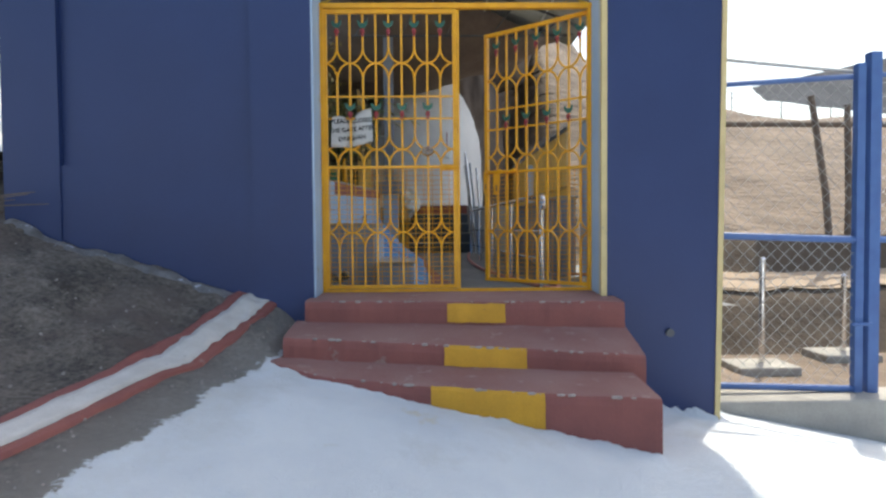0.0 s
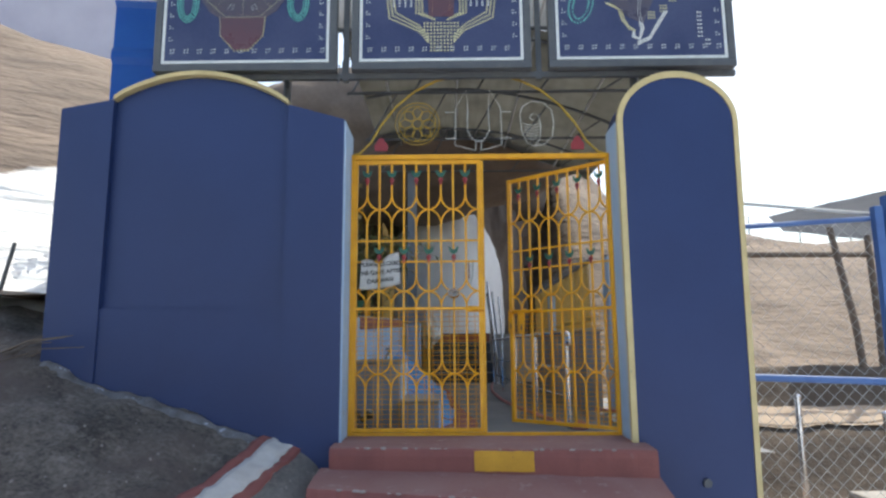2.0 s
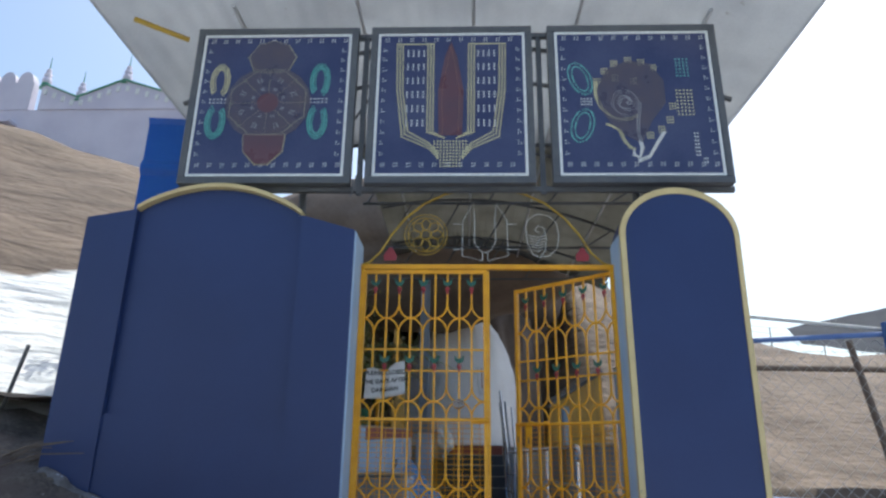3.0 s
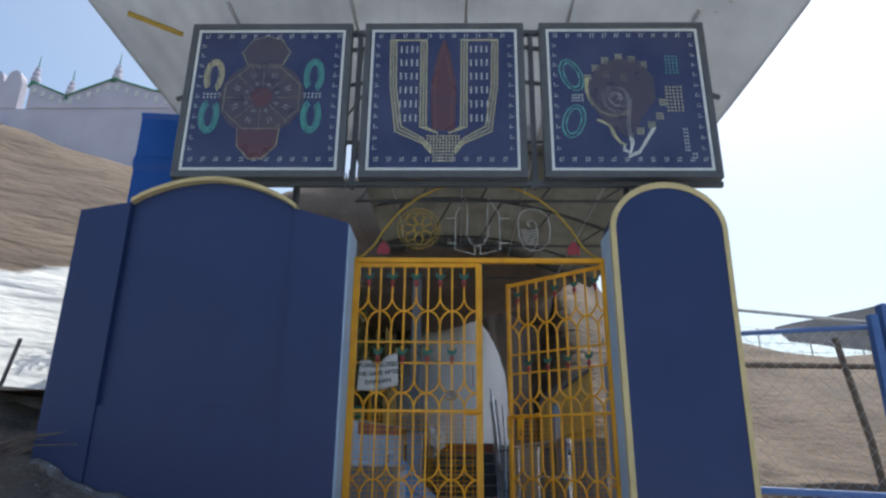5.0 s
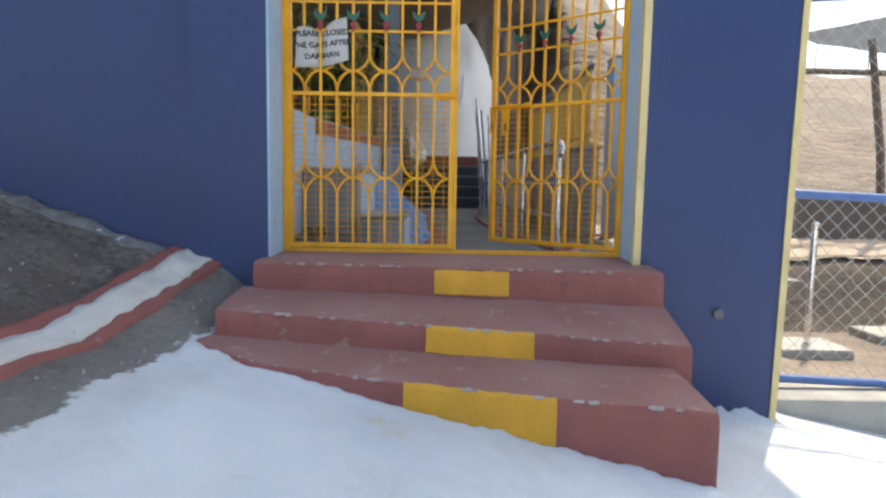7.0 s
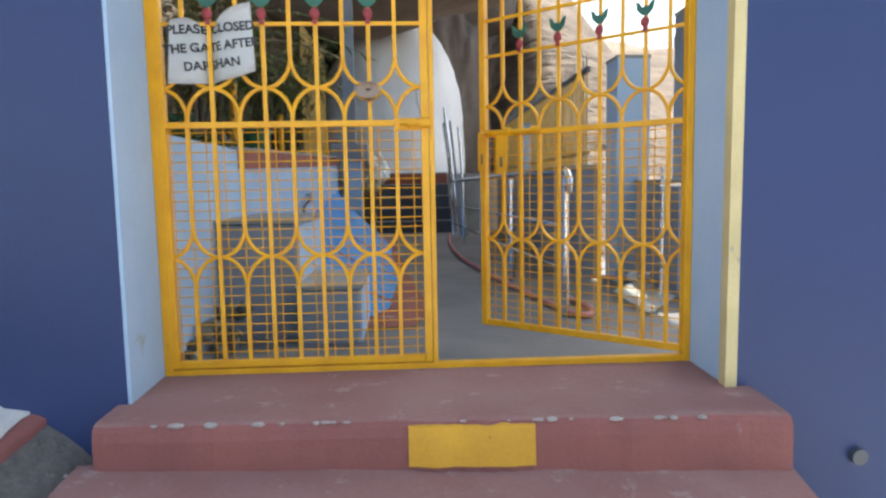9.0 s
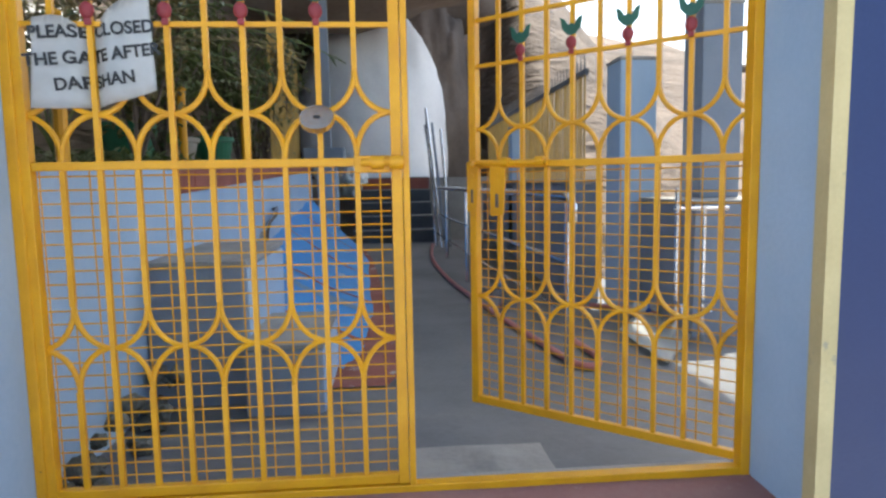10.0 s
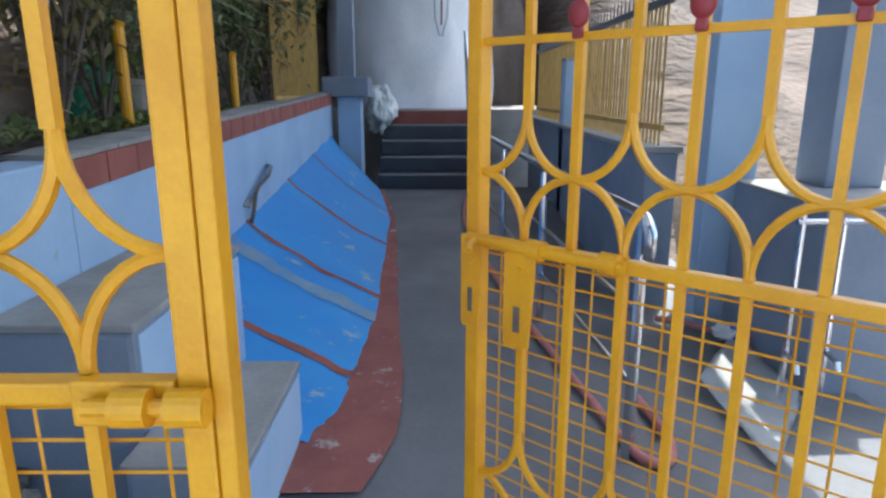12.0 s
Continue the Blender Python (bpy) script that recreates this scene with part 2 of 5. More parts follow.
def limed_hillside():
    """Brown hill rock whose foot is washed with lime up to a wavering line."""
    m = BROWN.copy()
    m.name = "hill_rock_with_limed_foot"
    n, l = m.node_tree.nodes, m.node_tree.links
    base = n["Principled BSDF"].inputs["Base Color"]
    brown = base.links[0].from_socket
    geo, along, tex, high, edge, mix = (n.new("ShaderNode" + k) for k in ("NewGeometry", "VectorMath", "TexNoise", "Math", "MapRange", "Mix"))
    along.operation, high.operation, mix.data_type = "DOT_PRODUCT", "MULTIPLY_ADD", "RGBA"
    along.inputs[1].default_value = (-0.66, 0.75, 0.0)
    tex.inputs["Scale"].default_value, tex.inputs["Detail"].default_value = 1.3, 8.0
    high.inputs[1].default_value = 0.9
    edge.inputs["From Min"].default_value, edge.inputs["From Max"].default_value = 8.95, 9.05
    mix.inputs["A"].default_value = (0.72, 0.72, 0.71, 1)
    l.new(geo.outputs["Position"], along.inputs[0])
    l.new(geo.outputs["Position"], tex.inputs["Vector"])
    l.new(tex.outputs[0], high.inputs[0])
    l.new(along.outputs["Value"], high.inputs[2])
    l.new(high.outputs[0], edge.inputs["Value"])
    l.new(edge.outputs[0], mix.inputs["Factor"])
    l.new(brown, mix.inputs["B"])
    l.new(mix.outputs["Result"], base)
    return m


HILLSIDE = limed_hillside()
PALERED = mat("pale_red_tread", (0.25, 0.115, 0.10), (0.29, 0.16, 0.14), 0.85, 3.0, 60, 0.35, spots=(0.32, 0.205, 0.18), spot_scale=9.0, spot_amount=0.13)
KERBWHITE = mat("weathered_white_road_paint", (0.56, 0.53, 0.50), (0.45, 0.42, 0.39), 0.9, 7, 90, 0.6, spots=(0.25, 0.22, 0.19), spot_scale=28, spot_amount=0.07)
# Roof sheet in a darker tone that stands for the shade underneath.
SHADEDSHEET = mat("shaded_rear_sheet", (0.25, 0.245, 0.22), (0.18, 0.175, 0.155), 0.8, 2, 40, 0.15, spots=(0.16, 0.09, 0.045), spot_scale=3, spot_amount=0.06)
FARSHEET = mat("dull_grey_sheet", (0.10, 0.11, 0.135), (0.08, 0.09, 0.11), 0.97, 1.5, 30, 0.1)
MOSS = mat("mossy_dark_stone", (0.045, 0.045, 0.035), (0.20, 0.19, 0.16), 0.95, 14, 70, 0.9)


# ---- mesh helpers ----
def part(name, bm, material, parent=None, label="", smooth=False):
    me = bpy.data.meshes.new(name)
    if smooth:
        for f in bm.faces:
            f.smooth = True
    bm.normal_update()
    bm.to_mesh(me)
    bm.free()
    me.materials.append(material)
    ob = new(name, me)
    if parent:
        ob.parent = parent
    if label:
        ob["label"] = label
    return ob


def thing(name, label, category, at=(0, 0, 0), group="", kind=""):
    ob = new(name)
    ob.location = at
    return tagged(ob, label, category, group, kind)


def box(bm, x0, x1, y0, y1, z0, z1, bevel=0.0, m=None):
    r = bmesh.ops.create_cube(bm, size=1)
    mm = Matrix.Translation(((x0 + x1) / 2, (y0 + y1) / 2, (z0 + z1) / 2)) @ Matrix.Diagonal((x1 - x0, y1 - y0, z1 - z0, 1))
    vs = r["verts"]
    bmesh.ops.transform(bm, matrix=(m @ mm) if m else mm, verts=vs)
    if bevel:
        es = list({e for v in vs for e in v.link_edges})
        bmesh.ops.bevel(bm, geom=es, offset=bevel, segments=2, affect="EDGES", profile=0.6)
    return bm


def boxed(*a, bevel=0.0, m=None):
    return box(bmesh.new(), *a, bevel=bevel, m=m)


def tube(bm, pts, r, n=8, closed=False, taper=None):
    """A round bar swept along points."""
    pts = [Vector(p) for p in pts]
    rings = []
    up = None
    k = len(pts)
    for i, p in enumerate(pts):
        a = pts[(i - 1) % k] if (closed or i) else p
        b = pts[(i + 1) % k] if (closed or i < k - 1) else p
        d = (b - a).normalized()
        if up is None:
            up = d.orthogonal().normalized()
        up = (up - d * up.dot(d)).normalized()
        side = d.cross(up)
        rr = r if taper is None else r + (taper - r) * i / (k - 1)
        rings.append([bm.verts.new(p + rr * (math.cos(2 * math.pi * j / n + math.pi / n) * up + math.sin(2 * math.pi * j / n + math.pi / n) * side)) for j in range(n)])
    for i in range(k if closed else k - 1):
        for j in range(n):
            bm.faces.new((rings[i][j], rings[i][(j + 1) % n], rings[(i + 1) % k][(j + 1) % n], rings[(i + 1) % k][j]))
    if not closed:
        bm.faces.new(rings[0][::-1])
        bm.faces.new(rings[-1])
    return bm


def tubed(pts, r, n=8, closed=False, taper=None):
    return tube(bmesh.new(), pts, r, n, closed, taper)


def plate(bm, outline, y0, y1):
    """A flat plate in the x-z plane from an outline, between two depths."""
    a = [bm.verts.new((x, y0, z)) for x, z in outline]
    b = [bm.verts.new((x, y1, z)) for x, z in outline]
    bm.faces.new(a)
    bm.faces.new(b[::-1])
    k = len(a)
    for i in range(k):
        bm.faces.new((a[i], b[i], b[(i + 1) % k], a[(i + 1) % k]))
    bmesh.ops.recalc_face_normals(bm, faces=bm.faces)
    return bm


def arc(cx, cz, rx, rz, a0, a1, n):
    return [(cx + rx * math.cos(radians(a0 + (a1 - a0) * i / n)), cz + rz * math.sin(radians(a0 + (a1 - a0) * i / n))) for i in range(n + 1)]


def dome(bm, x, y, z, r):
    """A small low bulb facing the viewer's side of a board."""
    c = bm.verts.new((x, y - r * 0.7, z))
    ring = [bm.verts.new((x + r * math.cos(k * math.pi / 3), y, z + r * math.sin(k * math.pi / 3))) for k in range(6)]
    for k in range(6):
        bm.faces.new((c, ring[k], ring[(k + 1) % 6]))


def smoothstep(a, b, x):
    t = max(0.0, min(1.0, (x - a) / (b - a)))
    return t * t * (3 - 2 * t)


def fbm(x, y, z=0.0, octaves=4):
    v, amp = 0.0, 1.0
    for k in range(octaves):
        v += amp * noise.noise((x, y, z + 7.3 * k))
        x, y, z, amp = x * 2.03, y * 2.03, z * 2.03, amp * 0.5
    return v


def grid_mesh(xs, ys, height):
    bm = bmesh.new()
    rows = [[bm.verts.new((x, y, height(x, y))) for x in xs] for y in ys]
    for j in range(len(ys) - 1):
        for i in range(len(xs) - 1):
            bm.faces.new((rows[j][i], rows[j][i + 1], rows[j + 1][i + 1], rows[j + 1][i]))
    return bm



# ---- ground ----
def ground_z(x, y):
    yy = max(0.0, min(y, 3.1))
    w = 0.195 - 0.185 * (max(min(x, 1.1), -1.4) - 0.1) - 0.13 * (min(x, -1.4) + 1.4 if x < -1.4 and x > -2.2 else (-0.8 if x <= -2.2 else 0.0)) + 0.12 * (yy - 3.1)
    w -= 0.06 * max(0.0, min(x, 1.84) - 1.1) + 0.2 * max(0.0, min(x, 3.2) - 1.84)
    w -= 0.1 * smoothstep(3.3, 4.3, y) * smoothstep(1.2, 1.8, x)
    dx = min(-0.82 - x, 2.6)
    r = 0.635 + 0.14 * dx + 0.19 * max(0.0, dx - 0.35) + 0.31 * (min(y, 5.0) - 4.18)
    r += smoothstep(0.2, 0.9, dx) * 0.05 * fbm(x * 1.6, y * 1.6, 3.0) + 0.026 * fbm(x * 5, y * 5, 9.0) + 0.012 * abs(fbm(x * 2.2 + y * 1.5, y * 7 - x * 3, 4.0))
    z = w
    if x < -0.7:
        z = w + (max(w, r) - w) * smoothstep(-0.7, -1.1, x)
    if y > 4.25:
        inside = -0.1
        z = z + (inside - z) * smoothstep(-1.05, -0.9, x) * smoothstep(2.0, 1.85, x) * smoothstep(4.25, 4.5, y)
    u = -0.66 * x + 0.75 * y
    left = 0.70 * max(0.0, min(u, 15.0) - 6.3)
    right = (0.44 + 0.44 * smoothstep(9, 2, x)) * max(0.0, y - 10.5 - 0.3 * max(0.0, x))
    side = smoothstep(-2.4, -1.4, x)
    h = left * (1 - side)
    if y > 13:
        h += side * (0.5 * (y - 13) * (1 - smoothstep(0.5, 3.0, x)))
    h += right * smoothstep(1.6, 3.2, x)
    cap = 13.0 - 5.6 * smoothstep(0, 16, x)
    if h > cap:
        h = cap + (h - cap) * 0.02
    rough = smoothstep(0.3, 4.0, h)
    return z + h + rough * (0.7 * fbm(x * 0.16, y * 0.16, 5.0) + 0.22 * fbm(x * 0.7, y * 0.7, 2.0))


def steps_out(a, b, d, first, reach):
    vals = list(np.arange(a, b + 1e-6, d))
    g, lo, hi = first, a, b
    while hi < reach:
        hi, lo, g = hi + g, lo - g, g * 1.16
        vals.append(hi)
        vals.insert(0, lo)
    return [float(v) for v in vals]


gx, gy = steps_out(-3.2, 3.6, 0.045, 0.1, 400), steps_out(-0.4, 4.8, 0.045, 0.1, 400)
ground = part("ground", grid_mesh(gx, gy, ground_z), PAINTED, smooth=True)
for m_ in (HILLSIDE, BROWN):
    ground.data.materials.append(m_)
for f in ground.data.polygons:
    c = f.center
    if c.y > 4.9 or c.x > 5 or c.x < -4.4:
        f.material_index = 1 if c.x < -2.6 else 2
tagged(ground, "white-washed ground, dark rock slope and brown hillside", "ground", kind="structure")


# ---- painted kerb on the rock ----
KERB = [(-1.15, 4.27), (-1.19, 4.02), (-1.255, 3.68), (-1.35, 3.33), (-1.455, 2.86), (-1.565, 2.375), (-1.77, 1.75), (-2.1, 1.0)]


def kerb_strip(off0, off1, lift):
    bm = bmesh.new()
    fine = []
    for i in range(len(KERB) - 1):
        for k in range(12):
            t = k / 12
            fine.append(Vector(KERB[i]).lerp(Vector(KERB[i + 1]), t))
    rows = []
    for i, p in enumerate(fine):
        d = (fine[min(i + 1, len(fine) - 1)] - fine[max(i - 1, 0)]).normalized()
        s = Vector((-d.y, d.x))
        w0, w1 = off0 + 0.015 * noise.noise((i * 0.35, off0 * 40, 0)), off1 + 0.015 * noise.noise((i * 0.35, off1 * 40, 3))
        q = [p + s * (w0 + (w1 - w0) * k / 4) for k in range(5)]
        top = [bm.verts.new((v.x, v.y, ground_z(v.x, v.y) + lift)) for v in q]
        low0, low1 = bm.verts.new((q[0].x, q[0].y, ground_z(*q[0]) - 0.05)), bm.verts.new((q[-1].x, q[-1].y, ground_z(*q[-1]) - 0.05))
        rows.append([low0, *top, low1])
    for a, b in zip(rows, rows[1:]):
        for k in range(len(a) - 1):
            bm.faces.new((a[k], a[k + 1], b[k + 1], b[k]))
    return bm


kerb = thing("painted_kerb", "white and red painted kerb line on dark rock", "kerb", kind="structure")
part("white_band", kerb_strip(-0.065, 0.065, 0.028), KERBWHITE, kerb, smooth=True)
part("red_edge", kerb_strip(0.065, 0.115, 0.02), REDSTEP, kerb, "red oxide edge", smooth=True)
part("red_edge", kerb_strip(-0.13, -0.065, 0.02), REDSTEP, kerb, "red oxide edge", smooth=True)


# ---- entrance steps ----
def nose_at(nose, x):
    """Depth and height of a step's nose at x, along its bent line."""
    for p, q in zip(nose, nose[1:]):
        if x <= q[0] or q is nose[-1]:
            t = (x - p[0]) / (q[0] - p[0])
            return p[1] + (q[1] - p[1]) * t, p[2] + (q[2] - p[2]) * t


def nose_wobble(x, z):
    return 0.012 * noise.noise((x * 3, z * 9, 1.0)) + 0.006 * noise.noise((x * 14, z * 9, 5.0))


def step_slab(nose, back, z_back, z_low):
    """A slab with a rounded, uneven nose along the given line; the tread rises to z_back at its back."""
    bm = bmesh.new()
    rows = []
    n = 64
    for i in range(n + 1):
        x = nose[0][0] + (nose[-1][0] - nose[0][0]) * i / n
        y, z = nose_at(nose, x)
        wob = nose_wobble(x, z) - 0.007 * max(0.0, noise.noise((x * 31, z * 7, 2.0)))
        dz = 0.006 * noise.noise((x * 8, 2.0, z)) - 0.008 * max(0.0, noise.noise((x * 24, 5.0, z)) - 0.15)
        zb = z_back[0] + (z_back[1] - z_back[0]) * i / n
        sec = [(y - 0.012 + wob, z_low), (y - 0.006 + wob, z - 0.05), (y + wob, z - 0.02 + dz), (y + 0.008 + wob, z - 0.006 + dz), (y + 0.025, z + dz)]
        for t in (0.25, 0.5, 0.75):
            sec.append((y + (back - y) * t, z + (zb - z) * t + 0.005 * noise.noise((x * 5, t * 4, z * 9))))
        sec += [(back, zb), (back, z_low)]
        rows.append([bm.verts.new((x, a, b)) for a, b in sec])
    k_ = len(rows[0])
    for a, b in zip(rows, rows[1:]):
        for k in range(k_):
            bm.faces.new((a[k], a[(k + 1) % k_], b[(k + 1) % k_], b[k]))
    bm.faces.new(rows[0])
    bm.faces.new(rows[-1][::-1])
    bmesh.ops.recalc_face_normals(bm, faces=bm.faces)
    return bm


STEPS = [
    ([(-0.83, 4.015, 0.70), (1.132, 3.95, 0.684)], 4.52, (0.708, 0.705), 0.3, (0.046, 0.402), 0.014, 0.118),
    ([(-0.885, 3.65, 0.542), (1.14, 3.582, 0.428)], 4.04, (0.575, 0.545), 0.1, (0.018, 0.478), 0.0, 0.115),
    ([(-0.93, 3.52, 0.43), (-0.60, 3.43, 0.362), (-0.058, 3.33, 0.331), (0.51, 3.24, 0.311), (1.065, 3.13, 0.305)], 3.68, (0.43, 0.335), -0.3, (-0.058, 0.512), 0.0, 0.4),
]
entrance = thing("entrance_steps", "three red painted concrete steps with yellow patches", "steps", kind="structure")
for nose, back, z_back, low, (px0, px1), inset, drop in STEPS:
    st = part("step", step_slab(nose, back, z_back, low), REDSTEP, entrance)
    st.data.materials.append(PALERED)
    # Upward faces take the paler red, risers keep the deeper one.
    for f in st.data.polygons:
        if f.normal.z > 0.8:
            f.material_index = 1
    bm = bmesh.new()
    rows = []
    for i in range(25):
        x = px0 + (px1 - px0) * i / 24
        y, z = nose_at(nose, x)
        wob = nose_wobble(x, z)
        top = z - inset - 0.001 + 0.006 * noise.noise((x * 17, 9, low))
        bot = z - inset - drop + 0.005 * noise.noise((x * 12, 3, low))
        dx = 0.006 * noise.noise((3 * low, i, 2)) if i in (0, 24) else 0.0
        rows.append([bm.verts.new((x + dx, y - 0.017 + wob, bot)), bm.verts.new((x - dx, y - 0.011 + wob, z - 0.055)), bm.verts.new((x, y - 0.006 + wob, min(top, z - 0.018))), bm.verts.new((x, y + 0.004 + wob, top))])
    for a, b in zip(rows, rows[1:]):
        for k in range(3):
            bm.faces.new((a[k], b[k], b[k + 1], a[k + 1]))
    part("yellow_patch", bm, STEPYEL, st, "yellow painted rectangle")
    bm = bmesh.new()
    rng = random.Random(int(low * 100) + 7)
    for k in range(26):
        x = nose[0][0] + (nose[-1][0] - nose[0][0]) * (0.08 + 0.88 * rng.random())
        y, z = nose_at(nose, x)
        s = rng.uniform(0.004, 0.017)
        m = Matrix.Translation((x, y + 0.002 + nose_wobble(x, z), z - 0.006)) @ Matrix.Diagonal((s * rng.uniform(0.9, 2.0), s * 0.7, s * 0.6, 1)) @ Euler((rng.random(), rng.random(), rng.random())).to_matrix().to_4x4()
        bmesh.ops.create_icosphere(bm, subdivisions=1, radius=1, matrix=m)
    chips = part("chipped_edge", bm, CHIP, st, "pale chipped concrete along the nose")
    chips["kind"] = "stuff"


# loose chips and pebbles on the rock
rng = random.Random(77)
bm = bmesh.new()
for k in range(130):
    y = rng.uniform(1.9, 4.1)
    x = -1.0 + 0.215 * (y - 3.4) - abs(rng.gauss(0.06, 0.10)) if k < 60 else rng.uniform(-2.6, -1.3)
    r_ = rng.uniform(0.003, 0.008) * (1.5 if k % 17 == 0 else 1)
    m = Matrix.Translation((x, y, ground_z(x, y) + r_ * 0.3)) @ Euler((rng.random() * 3, rng.random() * 3, rng.random() * 3)).to_matrix().to_4x4() @ Matrix.Diagonal((r_ * 1.4, r_, r_ * 0.6, 1))
    bmesh.ops.create_icosphere(bm, subdivisions=1, radius=1, matrix=m)
pebbles = part("loose_chips", bm, CHIP)
tagged(pebbles, "loose pale stone chips scattered on dark rock", "stone chips", kind="stuff")
twigs = thing("twig_pile", "dry dark twigs piled at the wall corner", "twigs", (-2.95, 4.05, ground_z(-2.95, 4.05)))
for k in range(14):
    a = rng.uniform(-0.5, 0.6)
    L = rng.uniform(0.2, 0.5)
    p0 = Vector((rng.uniform(-0.3, 0.1), rng.uniform(-0.25, 0.2), rng.uniform(0.0, 0.05)))
    p1 = p0 + Vector((L * math.cos(a), L * math.sin(a), rng.uniform(0.0, 0.16)))
    part("twig", tubed([p0, p0.lerp(p1, 0.5) + Vector((0, 0, rng.uniform(0, 0.05))), p1], rng.uniform(0.006, 0.012), 5, taper=0.003), WOOD, twigs)
stick = thing("iron_rod", "thin dark iron rod standing in white rock", "rod", (-3.55, 4.9, ground_z(-3.55, 4.9)))
part("rod", tubed([(-0.06, 0, -0.1), (0.05, 0.02, 0.5)], 0.016, 6), DARKMETAL, stick)

# ragged lime wash where the ground meets steps and wall
def wash_edge(l, r, n, high):
    bm = bmesh.new()
    prev = None
    for i in range(n + 1):
        t = i / n
        x, y = l[0] + (r[0] - l[0]) * t, l[1] + (r[1] - l[1]) * t
        g = ground_z(x, y - 0.02)
        top = g + high * max(0.15, 0.6 + 0.9 * noise.noise((x * 5, y, 3)) + 0.6 * noise.noise((x * 23, y, 8)))
        cur = [bm.verts.new((x, y - 0.10, ground_z(x, y - 0.1) - 0.004)), bm.verts.new((x, y - 0.030, g + 0.012)), bm.verts.new((x, y - 0.0, top)), bm.verts.new((x, y + 0.03, top - 0.005))]
        if prev:
            for k in range(3):
                bm.faces.new((prev[k], cur[k], cur[k + 1], prev[k + 1]))
        prev = cur
    return bm


DUSTFOOT = mat("pale_foot_dust", (0.20, 0.19, 0.19), (0.10, 0.09, 0.085), 0.95, 9, 60, 0.6, spots=(0.42, 0.44, 0.50), spot_scale=14, spot_amount=0.14)
splash = thing("lime_wash_edge", "ragged white lime wash along step and wall foot", "paint edge", kind="structure")
part("wash_strip", wash_edge((-0.93, 3.505), (1.07, 3.112), 320, 0.022), PAINTED, splash, smooth=True)
part("wash_strip", wash_edge((1.12, 4.178), (1.81, 4.178), 120, 0.05), PAINTED, splash, smooth=True)
part("dust_strip", wash_edge((-2.70, 4.176), (-1.2, 4.176), 420, 0.012), DUSTFOOT, splash, "pale dust along the wall foot", smooth=True)


# ---- front wall ----
def wall_piece(name, outline, y0, y1, material, parent, label=""):
    return part(name, plate(bmesh.new(), outline, y0, y1), material, parent, label)


wl = thing("wall_left", "dark blue painted masonry wall with recessed arched panel", "wall", kind="structure")
wall_piece("pier", [(-1.19, 0.2), (-0.803, 0.2), (-0.803, 2.838), (-1.19, 2.95)], 4.18, 4.52, NAVY, wl)
wall_piece("pier", [(-2.745, 0.6), (-2.395, 0.6), (-2.395, 2.998), (-2.752, 2.935)], 4.18, 4.52, NAVY, wl)
wall_piece("panel_base", [(-2.395, 0.4), (-1.19, 0.4), (-1.19, 1.54), (-2.395, 1.56)], 4.195, 4.52, NAVY, wl)
ARCH = [(-1.19, 2.948)] + [(-1.19 - 1.205 * t, 2.948 + 0.042 * t + 0.195 * math.sin(math.pi * t) ** 0.8) for t in [k / 18 for k in range(1, 18)]] + [(-2.395, 2.99)]
wall_piece("panel", [(-2.395, 1.56), (-1.19, 1.54)] + ARCH, 4.225, 4.52, NAVY, wl)
wall_piece("coping", [(x, z + 0.004) for x, z in ARCH] + [(x, z + 0.034) for x, z in reversed(ARCH)], 4.17, 4.52, CREAM, wl, "cream yellow coping strip")
wall_piece("jamb_face", [(-0.8025, 0.66), (-0.791, 0.66), (-0.791, 2.82), (-0.8025, 2.838)], 4.184, 4.52, PALE, wl, "pale blue inner jamb")
wr = thing("wall_right", "dark blue round-topped masonry wall with cream edge", "wall", kind="structure")
R_ARCH = arc(1.464, 2.80, 0.396, 0.345, 0, 180, 24)
wall_piece("pier", [(1.068, -0.3), (1.818, -0.3)] + R_ARCH, 4.185, 4.50, NAVY, wr)
outer = [(1.830, -0.3)] + arc(1.463, 2.80, 0.409, 0.36, 0, 180, 24) + [(1.050, 0.66)]
inner = [(1.796, -0.3)] + arc(1.4645, 2.80, 0.3735, 0.315, 0, 180, 24) + [(1.087, 0.66)]
bm = bmesh.new()
ring0, ring1 = [bm.verts.new((x, 4.176, z)) for x, z in outer], [bm.verts.new((x, 4.176, z)) for x, z in inner]
ring2, ring3 = [bm.verts.new((x, 4.22, z)) for x, z in outer], [bm.verts.new((x, 4.22, z)) for x, z in inner]
for k in range(len(outer) - 1):
    for a, b in ((ring0, ring1), (ring2, ring0), (ring1, ring3)):
        bm.faces.new((a[k], a[k + 1], b[k + 1], b[k]))
part("edge_strip", bm, CREAM, wr, "cream yellow painted edge")
wall_piece("jamb_face", [(1.0585, 0.66), (1.0675, 0.66), (1.0675, 2.84), (1.0585, 2.82)], 4.222, 4.52, PALE, wr, "pale blue inner jamb")
part("drain_pipe", tubed([(1.50, 4.165, 0.447), (1.50, 4.3, 0.45)], 0.027, 12), DARKMETAL, wr, "short dark drain pipe")


